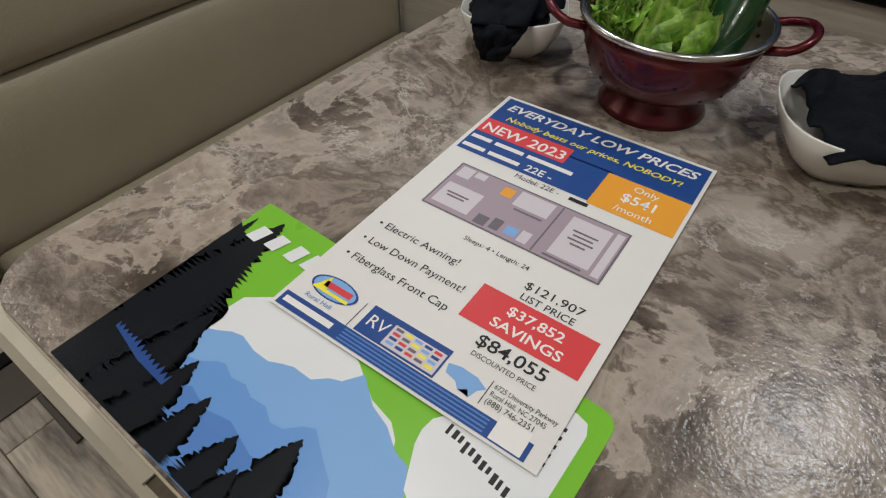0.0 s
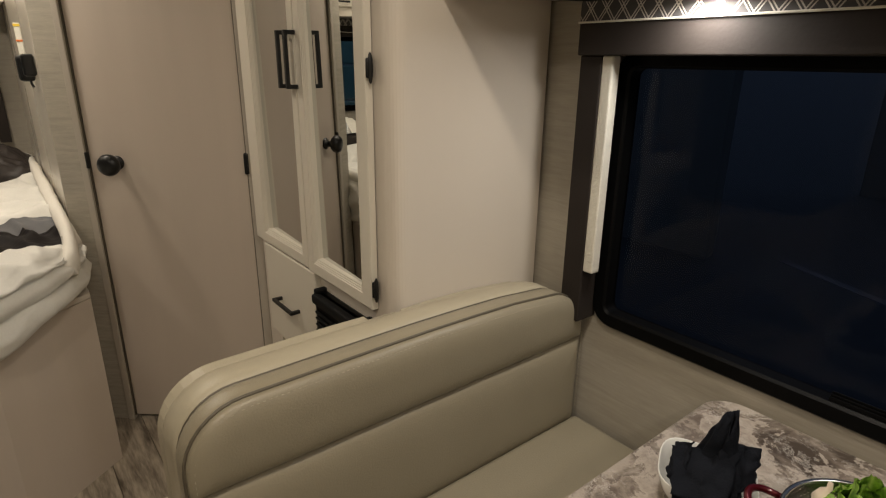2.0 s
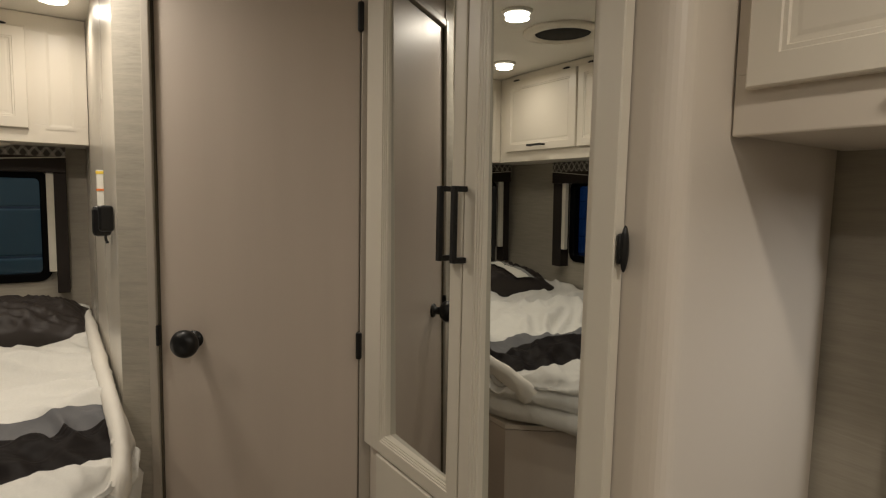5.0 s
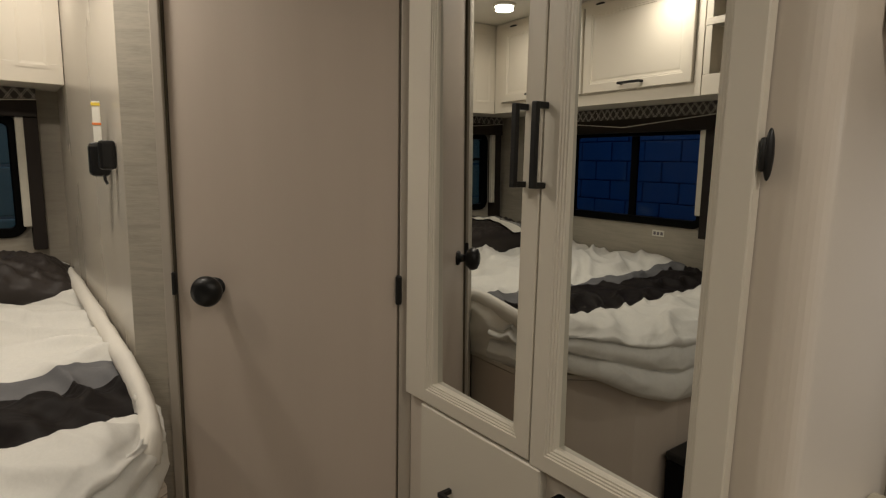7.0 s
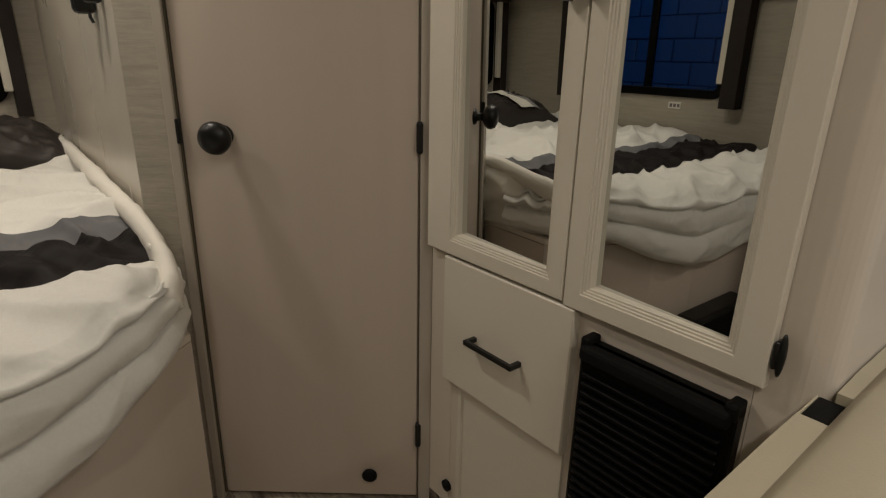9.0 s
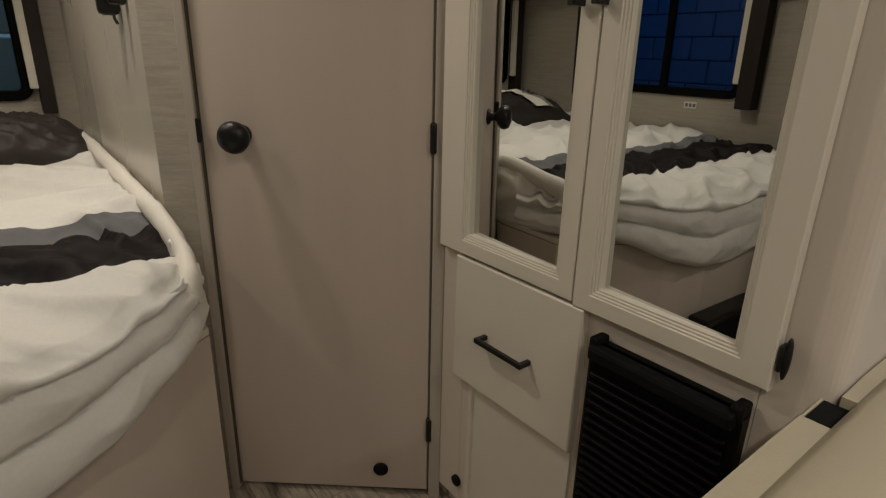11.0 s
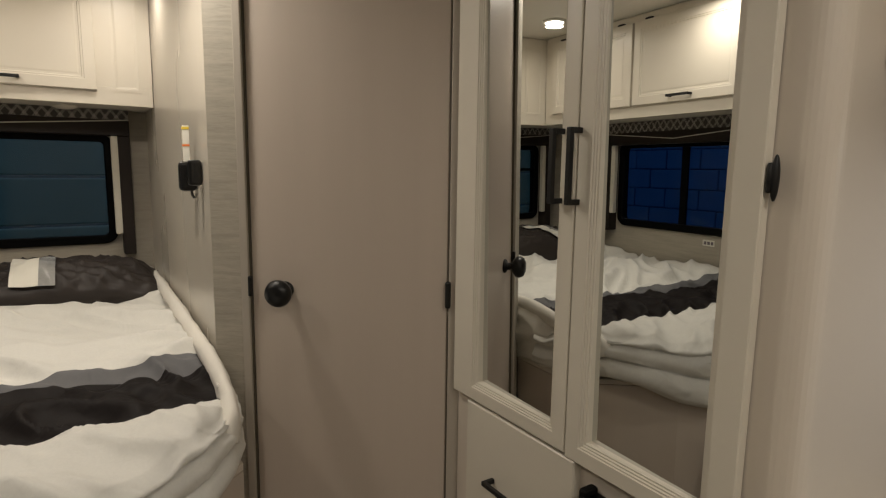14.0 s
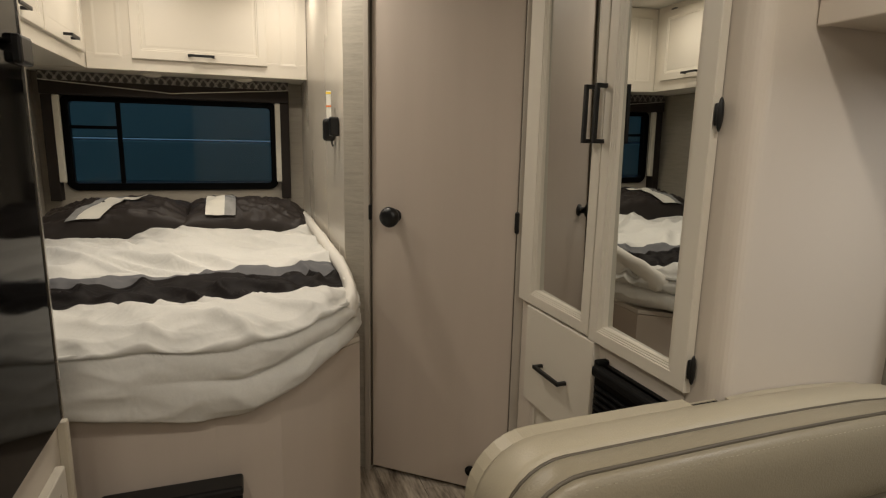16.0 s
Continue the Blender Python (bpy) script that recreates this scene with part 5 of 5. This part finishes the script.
outer = [(0.050, 0.027), (0.070, 0.030), (0.086, 0.037), (0.098, 0.050), (0.107, 0.070), (0.1125, 0.090), (0.116, 0.106)]
inner = [(r - 0.003, z) for r, z in outer[::-1]]
part("bowl", bm_lathe(outer + inner + [(0.0005, 0.031)], 56, CM), REDM, col, smooth=True)
part("lining", bm_lathe([(0.1125, 0.106), (0.109, 0.090), (0.1035, 0.070), (0.0945, 0.052), (0.083, 0.040), (0.066, 0.033), (0.001, 0.031)], 48, CM), SILVER, col, "steel inside", True)
part("foot", bm_lathe([(0.052, 0.034), (0.056, 0.022), (0.070, 0.006), (0.074, 0.0), (0.069, 0.0), (0.05, 0.020), (0.047, 0.034)], 48, CM), REDM, col, smooth=True)
part("rim", bm_tube([(CX + 0.111 * math.cos(i * math.pi / 24), CY + 0.111 * math.sin(i * math.pi / 24), TZ + 0.1205) for i in range(48)], 0.0042, 8, True), SILVER, col, "polished steel rim", True)
bms = []
for ring, (r, z, cnt) in enumerate(((0.1110, 0.086, 22), (0.1065, 0.069, 20), (0.0975, 0.050, 18))):
    r = r * 0.955 - 0.0022
    for i in range(cnt):
        if i % 5 in (3, 4) and ring != 1:
            continue
        a = 2 * math.pi * (i + 0.5 * ring) / cnt
        bms.append(bm_ball(0.0034, Matrix.Translation((CX + r * math.cos(a), CY + r * math.sin(a), TZ + z * 1.13)), 8, 6))
tagged(part("drain_holes", joined(*bms), BLACK, col, "dark drain holes"), kind="stuff")
for a0 in (radians(20), radians(200)):
    pts = []
    for i in range(17):
        q = -1 + 2 * i / 16
        out = 0.104 + 0.050 * (1 - q * q) ** 0.5
        a = a0 + 0.36 * q
        pts.append((CX + out * math.cos(a), CY + out * math.sin(a), TZ + 0.106 + 0.016 * (1 - q * q)))
    part("handle", bm_tube(pts, 0.0055, 10), REDM, col, "red loop handle", True)


def leaf_material(name, dark, light, rib):
    """Green leaf, paler towards its ribs, with blistered relief between them."""
    m = bpy.data.materials.new(name)
    m.use_nodes = True
    nt = m.node_tree
    b = nt.nodes["Principled BSDF"]
    tc = nt.nodes.new("ShaderNodeTexCoord")
    at = nt.nodes.new("ShaderNodeAttribute")
    at.attribute_name = "rib"
    n = nt.nodes.new("ShaderNodeTexNoise")
    n.inputs["Scale"].default_value, n.inputs["Detail"].default_value, n.inputs["Distortion"].default_value = 60, 4, 1.0
    nt.links.new(tc.outputs["Object"], n.inputs[0])
    r = nt.nodes.new("ShaderNodeValToRGB")
    r.color_ramp.elements[0].position, r.color_ramp.elements[0].color = 0.36, (*dark, 1)
    r.color_ramp.elements[1].position, r.color_ramp.elements[1].color = 0.62, (*light, 1)
    nt.links.new(n.outputs[0], r.inputs[0])
    mix = nt.nodes.new("ShaderNodeMixRGB")
    mix.inputs[2].default_value = (*rib, 1)
    nt.links.new(at.outputs["Fac"], mix.inputs[0])
    nt.links.new(r.outputs[0], mix.inputs[1])
    nt.links.new(mix.outputs[0], b.inputs["Base Color"])
    b.inputs["Roughness"].default_value = 0.36
    bp = nt.nodes.new("ShaderNodeBump")
    bp.inputs["Strength"].default_value, bp.inputs["Distance"].default_value = 0.6, 0.004
    nt.links.new(n.outputs[0], bp.inputs["Height"])
    nt.links.new(bp.outputs[0], b.inputs["Normal"])
    return m


LEAF = leaf_material("lettuce_leaf", (0.022, 0.092, 0.004), (0.17, 0.36, 0.018), (0.52, 0.66, 0.16))


def lettuce(cx, cy, z0, r, tall, seed, count, label, frill, lean=(0.0, 0.0)):
    """A loose head: cupped leaves with a pale midrib, side ribs and a frilled edge, set round an axis that leans."""
    t = thing("lettuce", (cx, cy, z0), label, "lettuce", "leafy heads")
    g = random.Random(seed)
    n, k = 22, 14
    for i in range(count):
        bm = bmesh.new()
        lay = bm.verts.layers.float.new("rib")
        a = i * 2.39996 + g.random() * 0.5
        q = (i + 0.5) / count
        rad, h, ph = r * (0.30 + 0.70 * q), tall * (1.0 - 0.30 * q) * (0.9 + 0.2 * g.random()), g.random() * 6
        rows = []
        for p_ in range(n + 1):
            f = p_ / n
            wide = rad * (0.25 + 1.0 * math.sin(math.pi * min(1, 0.06 + 0.78 * f)) ** 0.8) * (1 - 0.25 * max(0, f - 0.85) / 0.15)
            row = []
            for j in range(k + 1):
                s_ = -1 + 2 * j / k
                out = rad * (0.35 + 0.75 * math.sin(min(1.75, 0.2 + f * 1.9))) - 0.55 * rad * s_ * s_ * (1 - 0.4 * f)
                out += (-0.22 + 0.35 * frill) * rad * max(0, f - 0.7) / 0.3
                side_rib = math.sin(2 * math.pi * (5.5 * f - 1.6 * abs(s_)) + ph)
                out += 0.035 * rad * side_rib * min(1, 2.5 * abs(s_))
                edge = max(abs(s_) ** 3, max(0, (f - 0.75) / 0.25) ** 2)
                wave = math.sin(s_ * 11 + ph + f * 17) + 0.7 * math.sin(s_ * 23 + f * 31 + 2 * ph)
                out += frill * 0.17 * rad * edge * wave
                up = z0 + h * f * (1 - 0.12 * s_ * s_ * f) + frill * 0.10 * rad * edge * math.sin(s_ * 17 - f * 23 + ph)
                v = bm.verts.new((cx + lean[0] * f + out * math.cos(a) - s_ * wide * math.sin(a), cy + lean[1] * f + out * math.sin(a) + s_ * wide * math.cos(a), up))
                v[lay] = max(max(0, 1 - abs(s_) / 0.10) * (1 - 0.6 * f), 0.45 * max(0, side_rib) ** 6 * (1 - abs(s_)), 0.25 * edge)
                row.append(v)
            rows.append(row)
        for a_, b_ in zip(rows, rows[1:]):
            for j in range(k):
                bm.faces.new((a_[j], a_[j + 1], b_[j + 1], b_[j]))
        part("leaf", bm, LEAF, t, smooth=True)
    return t


lettuce(-0.146, 0.802, TZ + 0.052, 0.050, 0.118, 3, 15, "bright green upright romaine head in the colander", 0.22, (0.004, -0.004))
lettuce(-0.172, 0.850, TZ + 0.060, 0.049, 0.128, 8, 15, "curly green lettuce leaning at the back of the colander", 0.45, (0.004, 0.0))
lettuce(-0.205, 0.803, TZ + 0.060, 0.038, 0.075, 12, 13, "small frilly lettuce at the colander's rim", 1.3)
CUC = material("cucumber_skin", (0.008, 0.034, 0.008), 0.20, var=0.35, scale=25, bump=0.12, bump_scale=60, coat=0.3)
cu_ = thing("cucumber", (-0.09, 0.83, TZ + 0.06), "glossy dark green cucumber leaning in the colander", "cucumber")
pr = [(0.0005, -0.075), (0.016, -0.071), (0.024, -0.058), (0.0275, -0.02), (0.028, 0.02), (0.026, 0.05), (0.019, 0.068), (0.008, 0.075), (0.0005, 0.076)]
part("skin", bm_lathe(pr, 28, Matrix.Translation((-0.094, 0.832, TZ + 0.122)) @ pose(0, 0, 0, -38, 6, 0) @ Matrix.Scale(1.0, 4)), CUC, cu_, smooth=True)
GARL = material("garlic_skin", (0.62, 0.52, 0.40), 0.5, var=0.15, scale=40)
ga = thing("garlic_bulb", (-0.215, 0.86, TZ + 0.1), "pale garlic bulb peeping over the colander rim", "garlic")
part("bulb", bm_lathe([(0.0005, -0.02), (0.014, -0.016), (0.019, -0.004), (0.013, 0.008), (0.004, 0.016), (0.0035, 0.026), (0.0005, 0.028)], 20, Matrix.Translation((-0.222, 0.858, TZ + 0.124))), GARL, ga, smooth=True)


def square_bowl(cx, cy, half, h, turn, label):
    """A china bowl whose plan is a rounded square."""
    t = thing("serving_bowl", (cx, cy, TZ), label, "bowl", "white bowls with napkins")
    bm = bmesh.new()
    seg = 48
    loops = []
    for s, z in ((0.50, 0.0), (0.56, 0.002), (0.74, 0.018), (0.90, 0.040), (1.0, h), (0.985, h + 0.002), (0.965, h), (0.86, 0.042), (0.70, 0.021), (0.50, 0.010), (0.001, 0.008)):
        loop = []
        for i in range(seg):
            a = 2 * math.pi * i / seg
            c, d = math.cos(a), math.sin(a)
            rr = half * s / (abs(c) ** 3.4 + abs(d) ** 3.4) ** (1 / 3.4)
            up = 0.006 * (abs(math.sin(2 * a)) ** 2) if z >= h - 0.001 else 0
            loop.append(bm.verts.new((rr * c, rr * d, z + up)))
        loops.append(loop)
    for a, b in zip(loops, loops[1:]):
        for i in range(seg):
            j = (i + 1) % seg
            bm.faces.new((a[i], a[j], b[j], b[i]))
    bm.faces.new(loops[0][::-1])
    bm.transform(Matrix.Translation((cx, cy, TZ + 0.0005)) @ Matrix.Rotation(radians(turn), 4, "Z"))
    part("china", bm, CHINA, t, smooth=True)
    return t


def napkin(cx, cy, half, turn, peaks, seed, label):
    """A crumpled cloth: a sheet with raised folds whose corners hang over the bowl."""
    t = thing("napkin", (cx, cy, TZ + 0.03), label, "napkin", "black napkins")
    bm = bmesh.new()
    n = 46
    rows = []
    for i in range(n + 1):
        row = []
        for j in range(n + 1):
            u, v = -1 + 2 * i / n, -1 + 2 * j / n
            z = 0.050
            for pu, pv, ph, pw, pl, pa in peaks:
                du, dv = u - pu, v - pv
                al, ac = du * math.cos(pa) + dv * math.sin(pa), -du * math.sin(pa) + dv * math.cos(pa)
                z += ph * math.exp(-(al / pl) ** 4 - abs(ac / pw) ** 3)
            z += 0.020 * noise.noise(Vector((u * 2.4 + seed, v * 2.4, seed))) + 0.008 * noise.noise(Vector((u * 6, v * 6 + seed, 1)))
            e = max(abs(u), abs(v))
            z -= 0.012 * max(0, e - 0.62) / 0.38
            row.append(bm.verts.new((u * half * (1 + 0.10 * noise.noise(Vector((v * 2, seed, u)))), v * half * (1 + 0.10 * noise.noise(Vector((u * 2, 3, seed)))), z)))
        rows.append(row)
    for a, b in zip(rows, rows[1:]):
        for j in range(n):
            bm.faces.new((a[j], a[j + 1], b[j + 1], b[j]))
    bm.transform(Matrix.Translation((cx, cy, TZ)) @ Matrix.Rotation(radians(turn), 4, "Z"))
    o = part("cloth", bm, NAPKIN, t, smooth=True)
    s = o.modifiers.new("thick", "SOLIDIFY")
    s.thickness = 0.0025
    return t


square_bowl(-0.388, 0.848, 0.078, 0.062, 28, "white square china bowl holding a black napkin")
NC, NF, NR = Vector((-0.388, 0.848, TZ)), Vector((0.44, -0.90, 0)), Vector((0.90, 0.44, 0))


def cloth_patch(a, b, c, d, bulge, seed, n=18):
    """A curved sheet between four corners (right, front, up from the bowl's middle): a, b below and c, d above."""
    bm = bmesh.new()
    rows = []
    for i in range(n + 1):
        s = i / n
        row = []
        for j in range(n + 1):
            q = j / n
            lo, hi = Vector(a).lerp(Vector(b), s), Vector(c).lerp(Vector(d), s)
            v = lo.lerp(hi, q)
            v.y += bulge * math.sin(math.pi * s) * math.sin(math.pi * min(1, 0.15 + 0.85 * q))
            w = 0.014 * noise.noise(Vector((s * 3 + seed, q * 2, seed))) + 0.006 * noise.noise(Vector((s * 8, q * 5, seed)))
            edge = 0.006 * noise.noise(Vector((s * 6, q * 6, seed + 4)))
            row.append(bm.verts.new(NC + NR * (0.86 * v.x + edge) + NF * (v.y + w) + Vector((0, 0, v.z + 0.5 * w))))
        rows.append(row)
    for p, q in zip(rows, rows[1:]):
        for j in range(n):
            bm.faces.new((p[j], p[j + 1], q[j + 1], q[j]))
    return bm


nk = thing("napkin", (-0.385, 0.845, TZ + 0.03), "black cloth napkin folded to a plume in the bowl", "napkin", "black napkins")
for patch in (
    cloth_patch((-0.055, 0.0, 0.05), (0.055, 0.0, 0.05), (0.012, -0.012, 0.176), (0.034, -0.02, 0.184), 0.022, 1.0),
    cloth_patch((-0.058, 0.090, 0.070), (0.030, 0.090, 0.072), (-0.070, 0.0, 0.098), (0.050, 0.0, 0.118), 0.006, 3.0),
    cloth_patch((-0.038, 0.098, 0.024), (-0.006, 0.098, 0.026), (-0.058, 0.090, 0.070), (0.030, 0.090, 0.072), 0.004, 5.0),
    cloth_patch((-0.070, 0.030, 0.066), (-0.050, 0.070, 0.066), (-0.062, -0.02, 0.092), (-0.03, 0.0, 0.115), 0.006, 6.0),
    cloth_patch((0.020, 0.072, 0.068), (0.078, 0.012, 0.070), (0.010, -0.01, 0.125), (0.084, -0.02, 0.122), 0.012, 7.0),
    cloth_patch((-0.06, 0.05, 0.052), (0.06, 0.05, 0.052), (-0.06, -0.05, 0.058), (0.06, -0.05, 0.060), 0.0, 9.0)):
    fold = part("fold", patch, NAPKIN, nk, smooth=True)
    sd = fold.modifiers.new("thick", "SOLIDIFY")
    sd.thickness = 0.0025
square_bowl(0.074, 0.842, 0.086, 0.062, 25, "white square china bowl beside the colander")
napkin(0.106, 0.852, 0.088, 26, [(0.1, 0.2, 0.05, 0.3, 0.6, 0.8), (0.5, -0.2, 0.035, 0.3, 0.4, 0.2), (0.0, 0.0, 0.030, 2.0, 2.0, 0.0)], 6.0, "black cloth napkin laid in the bowl")

# ---- under the overhead cabinet, on the ceiling, on the floor ----
spk = thing("speaker", (-0.885, 1.07, 1.55), "round black flush speaker under the overhead cabinet", "speaker")
part("ring", bm_lathe([(0.085, 0.0), (0.092, -0.004), (0.090, -0.012), (0.074, -0.017), (0.070, -0.014)], 40, Matrix.Translation((-0.885, 1.07, 1.555))), BLACK, spk, smooth=True)
part("grille", bm_lathe([(0.072, -0.014), (0.04, -0.019), (0.001, -0.020)], 40, Matrix.Translation((-0.885, 1.07, 1.555))), RUBBER, spk, smooth=True)
for y in (-0.16, -0.62):
    ul = thing("bed_reading_lamp", (-3.75, y, 1.644), "small round lamp under the rear cabinet, unlit", "lamp", "reading lamps")
    part("disc", bm_lathe([(0.0005, -0.014), (0.03, -0.013), (0.045, -0.006), (0.047, 0.001)], 28, Matrix.Translation((-3.75, y, 1.644))), IVORY, ul, smooth=True)
rv = thing("roof_vent", (-2.56, -0.45, CEIL), "round dark roof vent in the white ceiling", "vent")
part("ring", bm_lathe([(0.15, 0.0), (0.175, -0.001), (0.172, -0.014), (0.13, -0.020), (0.12, -0.006)], 40, Matrix.Translation((-2.56, -0.45, CEIL))), IVORY, rv, smooth=True)
part("screen", bm_lathe([(0.125, -0.008), (0.06, -0.012), (0.0005, -0.013)], 40, Matrix.Translation((-2.56, -0.45, CEIL))), RUBBER, rv, "dark vent screen", True)
lab = thing("window_sticker", (-2.622, YP + 0.004, 0.982), "small white sticker under the side window", "sticker")
part("paper", bm_box(-2.657, -2.587, YP + 0.001, YP + 0.004, 0.966, 0.998, 0), TAG, lab)
for i in range(3):
    part("print_mark", bm_box(-2.649 + i * 0.021, -2.635 + i * 0.021, YP + 0.004, YP + 0.0052, 0.973, 0.990, 0), GREYI, lab)
ft = thing("floor_trim", (-1.17, -0.3, 0), "black floor transition strip across the aisle", "floor trim")
BROWN = material("dark_brown_vinyl", (0.055, 0.042, 0.030), 0.5, var=0.25, scale=14, bump=0.1, stretch=(8, 1, 1))
part("strip", bm_box(-1.19, -1.150, -0.60, 0.112, 0.0, 0.010, 0.004), RUBBER, ft)
part("band", bm_box(-1.1495, -1.025, -0.60, 0.112, 0.0, 0.004, 0.0015), BROWN, ft, "dark brown vinyl band")
# two low strips draw the L-shaped edge of a floor panel
fb = thing("floor_edge_line", (-0.94, 0.09, 0), "thin dark L-shaped edge line on the floor", "bracket")
part("plate", bm_box(-1.017, -0.853, 0.074, 0.088, 0.0, 0.008, 0.002), BROWN, fb)
part("upright", bm_box(-0.867, -0.853, 0.0885, 0.112, 0.0, 0.010, 0.002), BROWN, fb)

# ---- outside ----
ASPH = material("asphalt", (0.045, 0.045, 0.048), 0.9, var=0.25, scale=3, bump=0.4, bump_scale=60)
PAINTL = material("parking_paint", (0.11, 0.105, 0.12), 0.8, var=0.2)
BLOCK = material("painted_block", (0.28, 0.40, 0.52), 0.85, var=0.12, scale=8, bump=0.4, bump_scale=80)
METAL = material("ribbed_door_metal", (0.36, 0.46, 0.42), 0.5, var=0.1, scale=3)
SHED = material("grey_shed_metal", (0.15, 0.145, 0.135), 0.6, var=0.15, scale=2)
structure("ground", bm_box(-400, 400, -400, 400, -1.0, -0.80, 0), ASPH, "dark asphalt lot around the motorhome", "ground")
for i in range(4):
    o = structure("parking_line", moved(bm_box(-0.06, 0.06, -2.2, 2.2, -0.802, -0.796, 0), pose(-0.5 + i * 2.6, 6.2, 0, 0, 0, 66)), PAINTL, "faded white parking line", "road marking")
# added wall that gives the upright band at the dinette window's left
structure("band_wall_street", bm_box(-12, -3.1, 6.4, 6.6, -0.8, 5.0, 0), SHED, "added dull grey wall giving the upright band in the dinette window", "wall")
MORTAR = material("pale_mortar", (0.15, 0.20, 0.26), 0.9, var=0.15, bump=0.3)
# added to keep the bright sky strip out of the dinette window
structure("sky_screen_far", bm_box(-3.2, 22, 12.0, 12.2, -0.8, 6.0, 0), SHED, "added plain grey wall that hides the bright sky across the lot", "wall")
structure("building_wall_ground", bm_box(-9, 5, -3.65, -3.55, -0.8, 3.2, 0), MORTAR, "mortar backing of the block wall", "wall")
bw = tagged(thing("block_wall", (-2.5, -3.5, -0.8), "painted concrete block wall outside the side window", "wall"), kind="structure")
me_block = None
for r in range(18):
    for c in range(14):
        x, z = -5.6 + c * 0.405 + (r % 2) * 0.2, -0.795 + r * 0.203
        if me_block is None:
            first = part("block", bm_box(-0.195, 0.195, -0.03, 0.03, -0.097, 0.097, 0.006, 1), BLOCK, bw)
            me_block = first.data
            o = first
        else:
            o = new("block", me_block)
            o.parent = bw
            o.matrix_parent_inverse = Matrix.Translation(-bw.location)
        o.location = (x, -3.53, z)
od = tagged(thing("overhead_door", (-6.6, -0.5, -0.8), "ribbed metal overhead door outside the rear window", "door"), kind="structure")
for i in range(9):
    part("panel", bm_box(-6.66, -6.6, -3.4, 2.6, -0.8 + i * 0.42, -0.8 + i * 0.42 + 0.395, 0.012, 1), METAL, od)

# ---- floor planks ----
PLANK = grain_material("grey_brown_vinyl_plank", (0.10, 0.080, 0.060), (0.52, 0.455, 0.365), 0.42, (1.3, 9.0, 9.0), 2.4, 0.2)
floor = structure("floor", bm_box(XR - 0.05, XF + 0.05, YP - 0.05, YS + 0.05, -0.05, -0.004, 0), PIPING, "grey brown vinyl plank floor", "floor")
g = random.Random(11)
shared = {}
for r in range(16):
    y = YP + 0.075 + r * 0.148
    x = XR - g.choice((0.1, 0.3, 0.5, 0.7))
    while x < XF - 0.02:
        a, c = max(x, XR), min(x + 0.915, XF)
        ln = round(c - a, 3)
        if ln not in shared:
            o = part("plank", bm_box(-ln / 2, ln / 2, -0.073, 0.073, -0.006, 0.0, 0.0012, 1), PLANK, floor)
            shared[ln] = o.data
        else:
            o = new("plank", shared[ln])
            o.parent = floor
        o.location = ((a + c) / 2, y, 0)
        x += 0.9165
